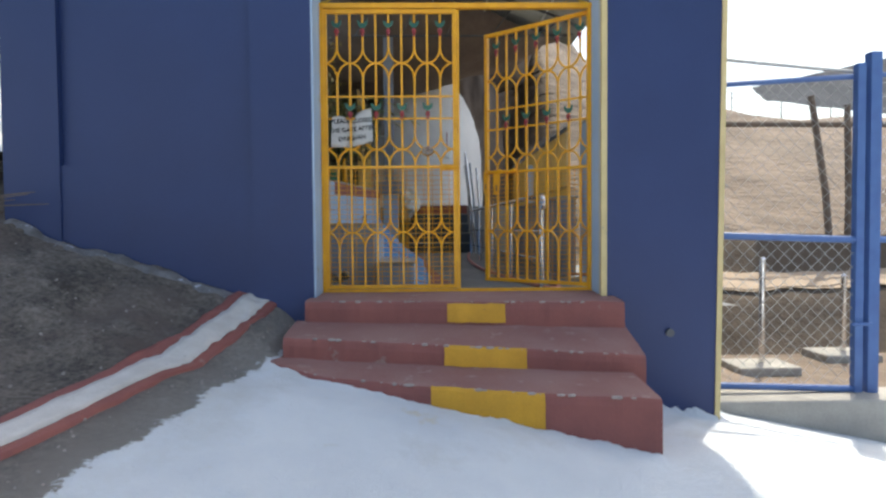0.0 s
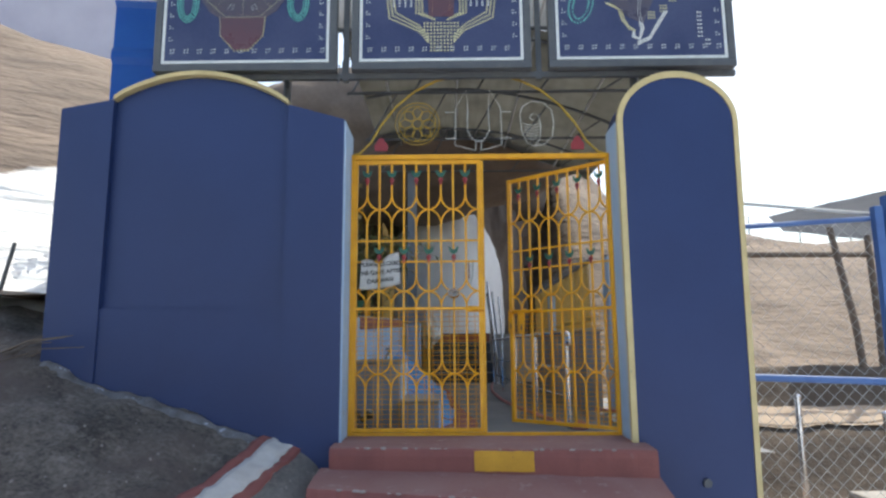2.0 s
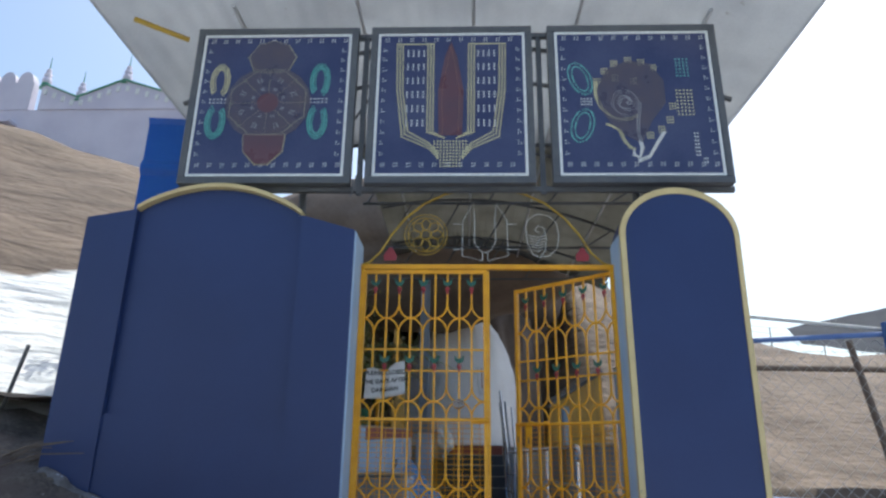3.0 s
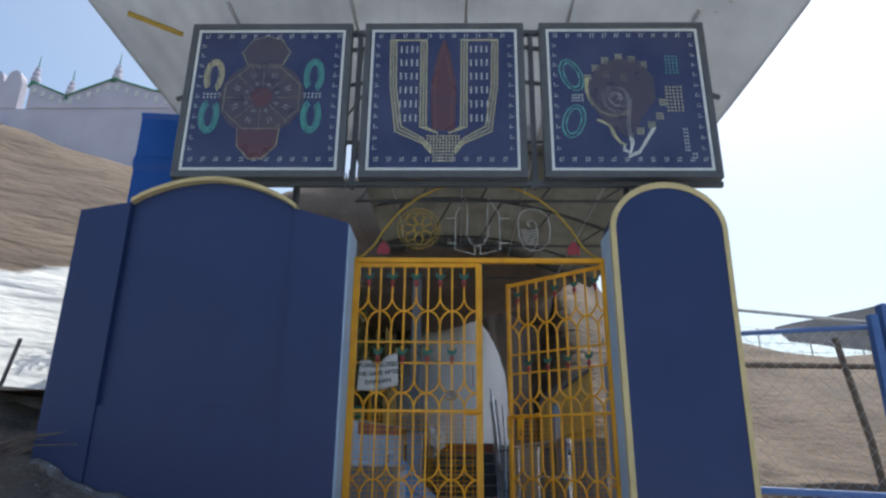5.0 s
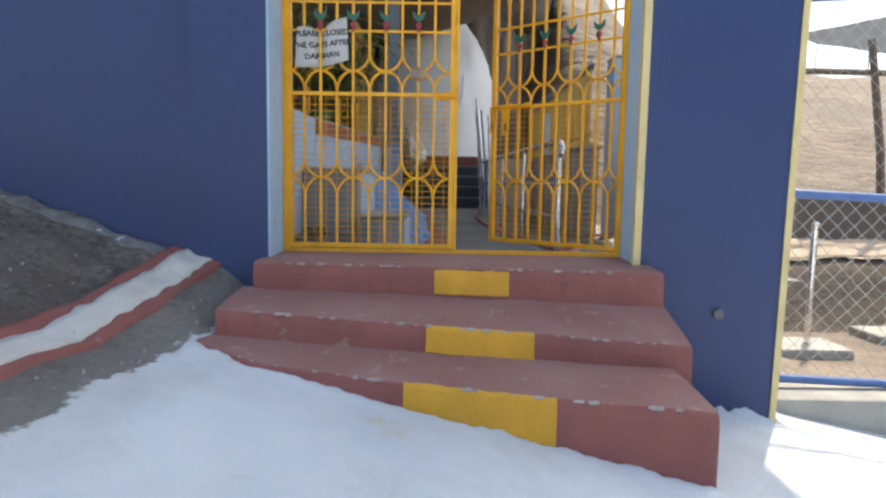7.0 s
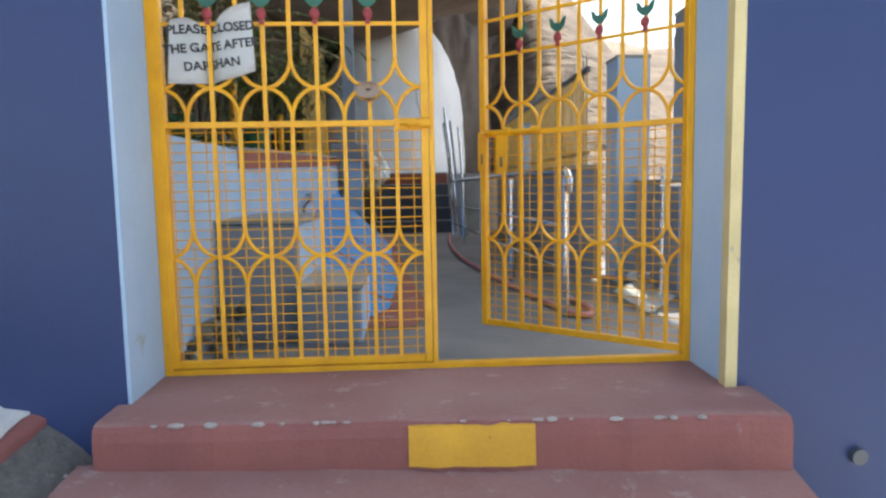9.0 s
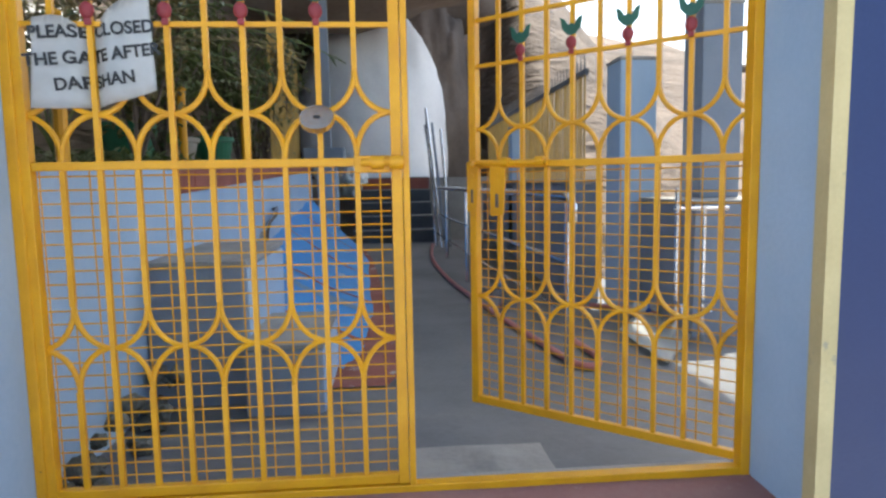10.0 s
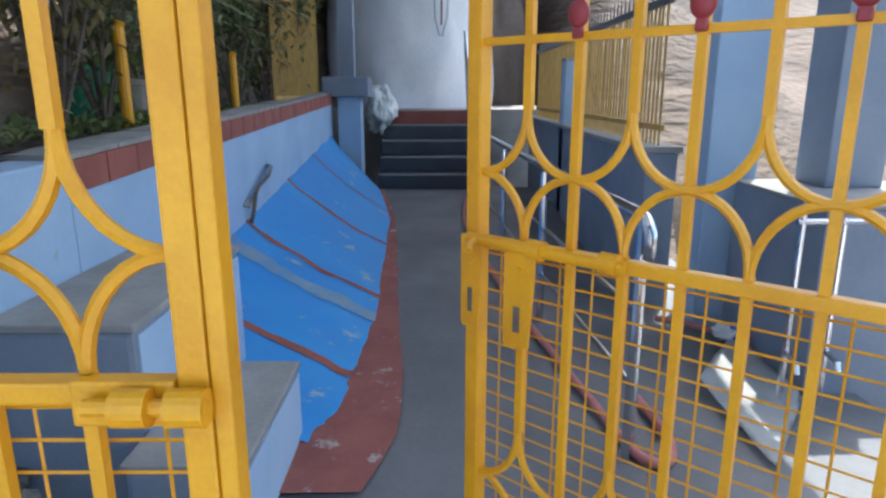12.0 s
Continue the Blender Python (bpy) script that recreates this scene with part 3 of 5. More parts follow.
# ---- yellow gate ----
def gate_leaf(name, label, at, turn):
    """One leaf in its own x-z plane: x from 0 at the free stile to 0.9 at the hinge stile, z from 0."""
    leaf = thing(name, label, "gate leaf", at)
    leaf.rotation_euler = (0, 0, turn)
    W, H = 0.905, 1.90
    part("stile", boxed(0, 0.027, -0.016, 0.016, 0, H, bevel=0.003), YELLOW, leaf)
    part("stile", boxed(W - 0.026, W, -0.015, 0.015, 0, H, bevel=0.003), YELLOW, leaf)
    for z, h in ((0.0, 0.026), (0.822, 0.021), (H - 0.03, 0.03)):
        part("rail", boxed(0.027, W - 0.026, -0.012, 0.012, z, z + h, bevel=0.003), YELLOW, leaf)
    for z in (1.163, 1.312):
        part("crossbar", boxed(0.027, W - 0.026, -0.006, 0.006, z - 0.006, z + 0.006), YELLOW, leaf)
    x0, d = 0.0235, 0.0876
    rows = [(0.385, 0.108, 0.11), (0.954, 0.102, 0.106), (1.538, 0.11, 0.11)]
    for k in range(1, 10):
        x = x0 + k * d
        if k % 2 == 0:
            part("bar", boxed(x - 0.0065, x + 0.0065, -0.0065, 0.0065, 0.026, H - 0.03), YELLOW, leaf)
        else:
            cuts = [0.026] + [v for zc, up, dn in rows for v in (zc - dn, zc + up)] + [H - 0.03]
            for a, b in zip(cuts[::2], cuts[1::2]):
                part("bar", boxed(x - 0.0065, x + 0.0065, -0.0065, 0.0065, a, b), YELLOW, leaf)
    for zc, up, dn in rows:
        for k in range(0, 11, 2):
            x = x0 + k * d
            for s, h in ((1, up), (-1, -dn)):
                q = [(x + d * math.sin(a), zc + h * (1 - math.cos(a))) for a in [math.pi / 2 * j / 9 for j in range(10)]]
                for side in ((-1, 1) if 0 < k < 10 else ((1,) if k == 0 else (-1,))):
                    part("scroll", tubed([(x + side * (px - x), -0.002, pz) for px, pz in q], 0.0072, 6), YELLOW, leaf)
    bm = bmesh.new()
    z = 0.05
    while z < 0.81:
        tube(bm, [(0.03, 0.012, z + 0.003 * noise.noise((z * 9, 0, 0))), (W * 0.5, 0.011, z + 0.004 * noise.noise((z * 9, 4, 0))), (W - 0.02, 0.012, z)], 0.002, 4)
        z += 0.033
    for k in range(15):
        x = x0 + 0.03 + 0.0585 * k + 0.003 * noise.noise((k, 3, 1))
        if x < W - 0.03:
            tube(bm, [(x, 0.0145, 0.02), (x + 0.002, 0.0145, 0.83)], 0.002, 4)
    mesh = part("wire_mesh", bm, YELLOW, leaf, "thin yellow welded wire mesh")
    mesh["kind"] = "stuff"
    for ks, zb in ((range(2, 10, 2), 1.163), (range(1, 10, 2), 1.72)):
        for k in ks:
            x = x0 + k * d
            bm = bmesh.new()
            for s in (-1, 1):
                outl = [(0, 0), (s * 0.012, 0.002), (s * 0.03, 0.02), (s * 0.036, 0.055), (s * 0.022, 0.048), (s * 0.010, 0.03), (0, 0.035)]
                plate(bm, [(x + a, zb + 0.052 + b) for a, b in (outl if s > 0 else outl[::-1])], -0.013, -0.008)
            fl = part("leaf_ornament", bm, LEAFGREEN, leaf, "green painted sheet metal leaves")
            bm = bmesh.new()
            bmesh.ops.create_uvsphere(bm, u_segments=10, v_segments=7, radius=1, matrix=Matrix.Translation((x, -0.012, zb + 0.03)) @ Matrix.Diagonal((0.0175, 0.009, 0.02, 1)))
            part("bud_ornament", bm, BUDRED, leaf, "red painted bud", smooth=True)
            part("bud_ornament", boxed(x - 0.008, x + 0.008, -0.016, -0.007, zb - 0.004, zb + 0.012, bevel=0.003), BUDRED, leaf, "red painted bud")
    return leaf


# leaf x runs from the free stile to the hinge stile; turned half about for the closed leaf
closed_leaf = gate_leaf("gate_leaf", "closed yellow steel gate leaf with scrolls and buds", (0.1355, 4.47, 0.728), math.pi)
HX, HY = 1.035, 4.50
FX, FY = 0.385, 5.06
open_leaf = gate_leaf("gate_leaf", "half-open yellow steel gate leaf swung inward", (FX, FY, 0.728), math.atan2(HY - FY, HX - FX))

# the ornaments of the closed leaf sit on the street side
for ch in closed_leaf.children:
    if ch.name.startswith(("leaf_ornament", "bud_ornament", "wire_mesh")):
        ch.scale = (1, -1, 1)

frame_ = thing("entrance_gateway", "yellow steel gate frame with wire arch overhead", "gate frame", (0, 4.47, 0))
part("post", boxed(-0.791, -0.765, -0.02, 0.02, 0.70, 2.65, bevel=0.003), YELLOW, frame_)
part("post", boxed(1.032, 1.058, -0.02, 0.02, 0.70, 2.65, bevel=0.003), YELLOW, frame_)
part("post", boxed(0.137, 0.1535, -0.016, 0.016, 0.722, 2.62, bevel=0.003), YELLOW, frame_)
part("head_bar", boxed(-0.80, 1.066, -0.02, 0.02, 2.632, 2.668, bevel=0.003), YELLOW, frame_)
part("sill_bar", boxed(-0.79, 1.056, -0.018, 0.018, 0.700, 0.724, bevel=0.003), YELLOW, frame_)
half = [(-0.92, 0.0), (-0.86, 0.02), (-0.78, 0.10), (-0.70, 0.24), (-0.60, 0.37), (-0.46, 0.49), (-0.30, 0.57), (-0.14, 0.61)]
archpts = [(0.125 + x, 0, 2.665 + z) for x, z in half] + [(0.125, 0, 3.285)] + [(0.125 - x, 0, 2.665 + z) for x, z in reversed(half)]
part("arch_rod", tubed(archpts, 0.009, 8), DULLYEL, frame_, "faded yellow arched rod", smooth=True)


def rod(pts, name="ornament_rod", closed=False, r=0.0034, material=WIREWHITE):
    part(name, tubed([(x, 0, z) for x, z in pts], r, 6, closed), material, frame_, "white painted wire ornament")


cx, cz = -0.318, 2.905
rod(arc(cx, cz, 0.16, 0.16, 0, 345, 32), closed=True, material=DULLYEL)
rod(arc(cx, cz, 0.135, 0.135, 0, 345, 28), closed=True, material=DULLYEL)
rod(arc(cx, cz, 0.035, 0.035, 0, 340, 14), closed=True, material=DULLYEL)
for k in range(8):
    a = k * 45
    ux, uz = math.cos(radians(a)), math.sin(radians(a))
    rod([(cx + ux * (0.035 + 0.095 * t) - uz * 0.036 * math.sin(math.pi * t) * s, cz + uz * (0.035 + 0.095 * t) + ux * 0.036 * math.sin(math.pi * t) * s) for s in (1, -1) for t in ([j / 6 for j in range(7)] if s > 0 else [j / 6 for j in range(6, -1, -1)])], material=DULLYEL)
for s in (-1, 1):
    rod([(0.125 + s * 0.02, 2.70), (0.125 + s * 0.17, 2.74), (0.125 + s * 0.165, 3.02), (0.125 + s * 0.085, 3.16), (0.125 + s * 0.075, 3.02), (0.125 + s * 0.08, 2.85), (0.125 + s * 0.04, 2.78), (0.125, 2.765)])
    rod([(0.125 + s * 0.165, 2.99), (0.125 + s * 0.24, 2.99)])
    rod([(0.125 + s * 0.16, 2.79), (0.125 + s * 0.24, 2.79)])
rod([(0.125 - 0.02, 2.70), (0.125 - 0.02, 2.768)])
rod([(0.125 + 0.02, 2.70), (0.125 + 0.02, 2.768)])
rod([(0.53, 2.73), (0.60, 2.74), (0.66, 2.80), (0.675, 2.90), (0.66, 3.00), (0.60, 3.06), (0.52, 3.07), (0.45, 3.03), (0.43, 2.97)])
rod([(0.43, 2.97), (0.44, 2.84), (0.48, 2.75), (0.53, 2.73), (0.57, 2.78), (0.58, 2.88), (0.565, 2.96), (0.52, 2.975), (0.50, 2.94), (0.53, 2.92)])
for k in range(6):
    w = 0.065 - 0.006 * k
    rod([(0.515 - w, 2.90 - 0.022 * k), (0.515, 2.885 - 0.022 * k), (0.515 + w, 2.90 - 0.022 * k)])
for x in (-0.58, 0.84):
    bm = bmesh.new()
    plate(bm, [(x - 0.045, 2.70), (x + 0.045, 2.70), (x + 0.05, 2.74), (x + 0.012, 2.80), (x - 0.012, 2.80), (x - 0.05, 2.74)], -0.006, 0.004)
    part("bud_ornament", bm, BUDRED, frame_, "red painted sheet metal bud")

# sliding bolts and hasps at mid height
bolt_plate = part("bolt_plate", boxed(0.028, 0.118, 0.0, 0.019, 0.806, 0.848, bevel=0.003), YELLOW, closed_leaf, "yellow painted bolt plate")
for x0_, x1_ in ((0.045, 0.075), (-0.002, 0.030)):
    part("bolt_loop", tubed([(x0_, 0.03, 0.830), (x1_, 0.03, 0.830)], 0.0165, 16), YELLOW, bolt_plate)
part("bolt", tubed([(-0.004, 0.03, 0.830), (0.10, 0.03, 0.830)], 0.008, 10), YELLOW, bolt_plate)
slide = part("slide_bolt", tubed([(0.012, -0.026, 0.842), (0.30, -0.026, 0.836)], 0.010, 10), YELLOW, open_leaf, "yellow painted sliding bolt rod")
for x0_ in (0.135, 0.262):
    part("bolt_clip", tubed([(x0_, -0.024, 0.840), (x0_ + 0.028, -0.024, 0.839)], 0.0165, 12), YELLOW, slide)
part("bolt_knob", tubed([(0.03, -0.026, 0.842), (0.034, -0.05, 0.836), (0.04, -0.062, 0.828)], 0.007, 8), YELLOW, slide)
for x0_, w_, h_ in ((-0.004, 0.044, 0.155), (0.088, 0.058, 0.17)):
    bm = bmesh.new()
    plate(bm, [(x0_ + 0.004, 0.832 - h_), (x0_ + w_ * 0.86, 0.832 - h_ + 0.006), (x0_ + w_, 0.79), (x0_ + w_, 0.845), (x0_, 0.845), (x0_, 0.832 - h_ + 0.008)], -0.0245, -0.0185)
    hasp = part("hasp", bm, YELLOW, open_leaf, "yellow painted hasp plate")
    part("hasp_slot", boxed(x0_ + w_ * 0.36, x0_ + w_ * 0.58, -0.0262, -0.0243, 0.832 - h_ + 0.03, 0.832 - h_ + 0.075, bevel=0.001), WOOD, hasp, "dark worn slot")
    part("rivet", tubed([(x0_ + w_ * 0.5, -0.029, 0.80), (x0_ + w_ * 0.5, -0.024, 0.80)], 0.006, 8), YELLOW, hasp)

LOCK_TILT = Matrix.Rotation(radians(-41), 4, "X")
lock = thing("padlock", "round chrome disc padlock hanging on yellow gate bar", "padlock", (-0.066, 4.437, 1.662))
part("body", tubed([LOCK_TILT @ Vector(p) for p in ((0, 0.006, 0), (0, 0.002, 0), (0, -0.006, 0), (0, -0.010, 0))], 0.041, 28), STEEL, lock)
part("shackle", tubed([(-0.016, 0.006, 0.012), (-0.016, 0.03, 0.030), (0, 0.048, 0.036), (0.016, 0.03, 0.030), (0.016, 0.006, 0.012)], 0.0045, 8), STEEL, lock)
part("keyhole", boxed(-0.008, 0.008, -0.0115, -0.0095, -0.004, 0.003, m=LOCK_TILT), INK, lock, "dark key slot")


# ---- notice on the gate ----
def text_mesh(body, size):
    cu = bpy.data.curves.new("lettering", "FONT")
    cu.body, cu.size, cu.align_x, cu.align_y, cu.extrude = body, size, "CENTER", "CENTER", 0.0006
    cu.offset = size * 0.028
    ob = new("lettering_source", cu)
    me = bpy.data.meshes.new_from_object(ob.evaluated_get(bpy.context.evaluated_depsgraph_get()))
    bpy.data.objects.remove(ob)
    bpy.data.curves.remove(cu)
    return me


notice = thing("notice_sheet", "curled white laminated notice tied to the gate", "sign", (-0.578, 4.469, 1.826))
sheet_bm = bmesh.new()


def sheet_y(u, v):
    return -0.017 + 0.034 * math.exp(-((u + 0.011) / 0.028) ** 2) - 0.012 * smoothstep(0.08, 0.15, abs(u)) * (0.6 - v)


def sheet_top(u):
    return 0.105 - 0.045 * math.exp(-((u + 0.01) / 0.05) ** 2) + 0.03 * u / 0.145


N_ = 44
rows = []
for j in range(9):
    v = j / 8
    row = []
    for i in range(N_ + 1):
        u = -0.138 + 0.276 * i / N_
        zt, zb_ = sheet_top(u), -0.115 + 0.02 * u / 0.145 - 0.01 * math.cos(u * 14)
        row.append(sheet_bm.verts.new((u + 0.012 * (0.5 - v) * (u / 0.145), sheet_y(u, v - 0.5), zb_ + (zt - zb_) * v)))
    rows.append(row)
for a, b in zip(rows, rows[1:]):
    for i in range(N_):
        sheet_bm.faces.new((a[i], a[i + 1], b[i + 1], b[i]))
bmesh.ops.solidify(sheet_bm, geom=list(sheet_bm.faces), thickness=0.0012)
part("sheet", sheet_bm, PAPER, notice, smooth=True)
for body, zc, size, tilt in (("PLEASE CLOSED", 0.048, 0.040, 3), ("THE GATE AFTER", -0.010, 0.040, 5), ("DARSHAN", -0.068, 0.040, 6)):
    me = text_mesh(body, size)
    me.transform(Matrix.Translation((0.0, 0, zc)) @ Matrix.Rotation(radians(-tilt), 4, "Y") @ Matrix.Rotation(radians(90), 4, "X"))
    for v in me.vertices:
        v.co.y += sheet_y(v.co.x, (v.co.z + 0.005) / 0.22) - 0.0025
    me.materials.clear()
    me.materials.append(INK)
    ob = new("lettering", me)
    ob.parent = notice


# ---- light boards above the gate ----
def board(name, label, x0, x1):
    """A framed board on the common rails; its local origin is the middle of the face."""
    b = thing(name, label, "sign board", ((x0 + x1) / 2, 4.295, 3.935), group="boards above the gate")
    w, h = (x1 - x0) / 2, 0.633
    part("panel", boxed(-w, w, 0.0, 0.05, -h, h), BOARD, b)
    part("frame", boxed(-w - 0.05, w + 0.05, -0.012, 0.06, -h - 0.055, -h, bevel=0.004), DARKMETAL, b)
    part("frame", boxed(-w - 0.05, w + 0.05, -0.012, 0.06, h, h + 0.055, bevel=0.004), DARKMETAL, b)
    for s in (-1, 1):
        part("frame", boxed(min(s * w, s * (w + 0.05)), max(s * w, s * (w + 0.05)), -0.012, 0.06, -h, h, bevel=0.004), DARKMETAL, b)
    bw = w - 0.006
    for z0_, z1_ in ((-h + 0.004, -h + 0.024), (h - 0.024, h - 0.004)):
        part("border_line", boxed(-bw, bw, -0.006, 0.0, z0_, z1_), BULB, b, "white border strip")
    for s in (-1, 1):
        part("border_line", boxed(min(s * bw, s * (bw - 0.02)), max(s * bw, s * (bw - 0.02)), -0.006, 0.0, -h + 0.024, h - 0.024), BULB, b, "white border strip")
    bm = bmesh.new()
    k = 0
    for zz in (-h + 0.085, h - 0.075):
        x = -w + 0.07
        while x < w - 0.05:
            for dx, dz in ((0, 0), (0.02, 0.004), (0.001, 0.022), (0.022, 0.025)):
                dome(bm, x + dx, -0.001, zz + dz, 0.006)
            x += 0.098
    for xx in (-w + 0.055, w - 0.075):
        z = -h + 0.18
        while z < h - 0.12:
            for dx, dz in ((0, 0), (0.02, 0.004), (0.001, 0.022)):
                dome(bm, xx + dx, -0.001, z + dz, 0.0055)
            z += 0.092
    dots = part("border_lighting", bm, BULB, b, "rows of tiny white bulbs")
    dots["kind"] = "stuff"
    return b


def bulbs(parent, pts, r, material, label):
    bm = bmesh.new()
    for x, z in pts:
        dome(bm, x, -0.001, z, r)
    o = part("bulb_figure", bm, material, parent, label)
    o["kind"] = "stuff"


def dense(pts, gap):
    out = []
    for (x0, z0), (x1, z1) in zip(pts, pts[1:]):
        n = max(1, int(math.hypot(x1 - x0, z1 - z0) / gap))
        out += [(x0 + (x1 - x0) * k / n, z0 + (z1 - z0) * k / n) for k in range(n)]
    return out


def ornament_plate(parent, outline, material, label, y=-0.004):
    part("painted_figure", plate(bmesh.new(), outline, y, -0.0005), material, parent, label)


FIGBROWN = mat("dull_brown_figure", (0.062, 0.056, 0.088), (0.085, 0.07, 0.085), 0.3, 6, 60, 0.05)
HUBRED = mat("brick_red_figure", (0.115, 0.05, 0.06), (0.09, 0.05, 0.065), 0.3, 6, 60, 0.05)
b1 = board("sign_board", "blue light board with dotted wheel emblem", -2.147, -0.935)
ornament_plate(b1, arc(-0.03, 0.0, 0.34, 0.33, 0, 337.5, 15), FIGBROWN, "brown emblem disc")
ornament_plate(b1, [(-0.17, 0.30), (0.11, 0.30), (0.16, 0.42), (0.09, 0.53), (-0.03, 0.57), (-0.15, 0.53), (-0.22, 0.42)], FIGBROWN, "brown crest", -0.0055)
ornament_plate(b1, [(-0.19, -0.28), (0.13, -0.28), (0.12, -0.42), (0.02, -0.53), (-0.08, -0.53), (-0.18, -0.42)], HUBRED, "brick red foot", -0.0055)
ornament_plate(b1, arc(-0.03, 0.0, 0.085, 0.085, 0, 345, 24), HUBRED, "brick red hub", -0.0065)
bulbs(b1, dense(arc(-0.03, 0.0, 0.32, 0.30, 22.5, 382.5, 8), 0.022), 0.009, BULBYEL, "octagon of cream bulbs")
bulbs(b1, dense(arc(-0.03, 0.0, 0.26, 0.26, 0, 360, 40), 0.02), 0.006, BULBRED, "ring of orange bulbs")
bulbs(b1, dense(arc(-0.03, 0.0, 0.07, 0.07, 0, 360, 20), 0.015), 0.008, BULBRED, "ring of orange bulbs")
bulbs(b1, [(-0.03 + r * math.cos(radians(a)), r * math.sin(radians(a))) for a in range(0, 360, 45) for r in (0.10, 0.125, 0.15, 0.175, 0.20, 0.225, 0.25, 0.275, 0.30)], 0.008, BULBYEL, "yellow spokes of bulbs")
bulbs(b1, [(-0.03 + r * math.cos(radians(a + 4 * s)), r * math.sin(radians(a + 4 * s))) for a in [22 + 45 * q for q in range(8)] for r in (0.12, 0.135, 0.20, 0.217, 0.234) for s in (-0.9, 0.9)], 0.0085, BULB, "white petals of bulbs")
bulbs(b1, dense([(-0.17, 0.30), (0.11, 0.30), (0.16, 0.42), (0.09, 0.53), (-0.03, 0.57), (-0.15, 0.53), (-0.22, 0.42), (-0.17, 0.30)], 0.022), 0.009, BULBYEL, "cream outline bulbs")
bulbs(b1, dense([(-0.19, -0.28), (0.13, -0.28), (0.12, -0.42), (0.02, -0.53), (-0.08, -0.53), (-0.18, -0.42), (-0.19, -0.28)], 0.022), 0.009, BULBYEL, "cream outline bulbs")
for s in (-1, 1):
    c = -0.03 + s * 0.40
    bulbs(b1, [p for q in range(3) for p in dense(arc(c, 0.20, 0.075 - 0.018 * q, 0.15 - 0.02 * q, -60, 240, 24), 0.012)], 0.0075, BULBGREEN if s > 0 else BULBYEL, "green looped bow of bulbs")
    bulbs(b1, [p for q in range(3) for p in dense(arc(c, -0.16, 0.075 - 0.018 * q, 0.15 - 0.02 * q, 120, 420, 24), 0.012)], 0.0075, BULBGREEN, "green looped bow of bulbs")
    bulbs(b1, [(c + dx, 0.02 + dz) for dx in (-0.06, -0.03, 0, 0.03, 0.06) for dz in (-0.015, 0.015)], 0.008, BULB, "white knot of bulbs")
b2 = board("sign_board", "blue light board with white dotted forehead-mark emblem", -0.729, 0.453)
for s in (-1, 1):
    for off in (0.0, 0.022, 0.044):
        U = [(s * (0.43 - off), 0.53), (s * (0.42 - off), 0.1), (s * (0.37 - off), -0.30 + off), (s * 0.16, -0.40 + off), (s * 0.08, -0.50 + off)]
        bulbs(b2, dense(U, 0.019), 0.008, BULBYEL, "cream outline bulbs")
        bulbs(b2, dense([(s * (0.14 + off), 0.53), (s * (0.135 + off), -0.26), (s * 0.03, -0.32)], 0.019), 0.008, BULBYEL, "cream inner line of bulbs")
    bulbs(b2, dense([(s * 0.43, 0.53), (s * 0.14, 0.53)], 0.013), 0.0075, BULBYEL, "cream top line of bulbs")
    bulbs(b2, [(s * (0.215 + 0.042 * i), 0.42 - 0.125 * j + 0.022 * k) for i in range(4) for j in range(6) for k in range(3)], 0.008, BULB, "blocks of white bulbs")
bulbs(b2, [(x * 0.024, -0.34 - 0.026 * j) for j in range(9) for x in range(-5 + j // 3, 6 - j // 3)], 0.0085, BULBYEL, "cream foot of bulbs")
ornament_plate(b2, [(-0.09, -0.29), (0.09, -0.29), (0.10, 0.1), (0.05, 0.40), (0, 0.55), (-0.05, 0.40), (-0.10, 0.1)], HUBRED, "dull red flame")
bulbs(b2, dense([(-0.06, -0.27), (-0.07, 0.1), (0, 0.5), (0.07, 0.1), (0.06, -0.27)], 0.022), 0.008, BULBRED, "red outline bulbs")
b3 = board("sign_board", "blue light board with dotted conch emblem", 0.677, 1.90)
ornament_plate(b3, [(-0.30, 0.10), (-0.22, 0.27), (-0.05, 0.36), (0.12, 0.33), (0.22, 0.18), (0.22, -0.02), (0.10, -0.18), (0.02, -0.36), (-0.10, -0.30), (-0.20, -0.20), (-0.29, -0.05)], FIGBROWN, "brown shell ground")
spiral = [(-0.085 + (0.02 + 0.105 * t) * math.cos(12.6 * t - 1.2), 0.0 + (0.02 + 0.105 * t) * math.sin(12.6 * t - 1.2)) for t in [k / 80 for k in range(81)]]
for off in (0, 0.016):
    bulbs(b3, dense([(x + off, z - off) for x, z in spiral], 0.012), 0.007, BULB, "white spiral of bulbs")
    bulbs(b3, dense([(-0.31 + off, 0.17), (-0.315 + off, 0.06), (-0.28 + off, -0.06), (-0.22 + off, -0.13), (-0.13, -0.175 + off), (-0.05, -0.165 + off), (0.01, -0.13 + off)], 0.013), 0.008, BULBYEL, "cream cup of bulbs")
    bulbs(b3, dense([(0.03 - off, -0.02), (0.01 - off, -0.16), (0.0 - off, -0.28), (0.02 - off, -0.40), (-0.01, -0.48), (-0.06 + off, -0.46), (-0.05, -0.41)], 0.013), 0.008, BULB, "white shell outline bulbs")
    bulbs(b3, dense([(-0.24 + off, -0.20), (-0.15 + off, -0.25), (-0.13 + off, -0.33), (-0.08, -0.40 + off), (-0.03, -0.42)], 0.014), 0.0075, BULBYEL, "cream frill of bulbs")
    bulbs(b3, dense([(-0.02, -0.515 + off), (0.06, -0.48 + off), (0.13 - off, -0.37), (0.20 - off, -0.26)], 0.014), 0.008, BULB, "white ribbon of bulbs")
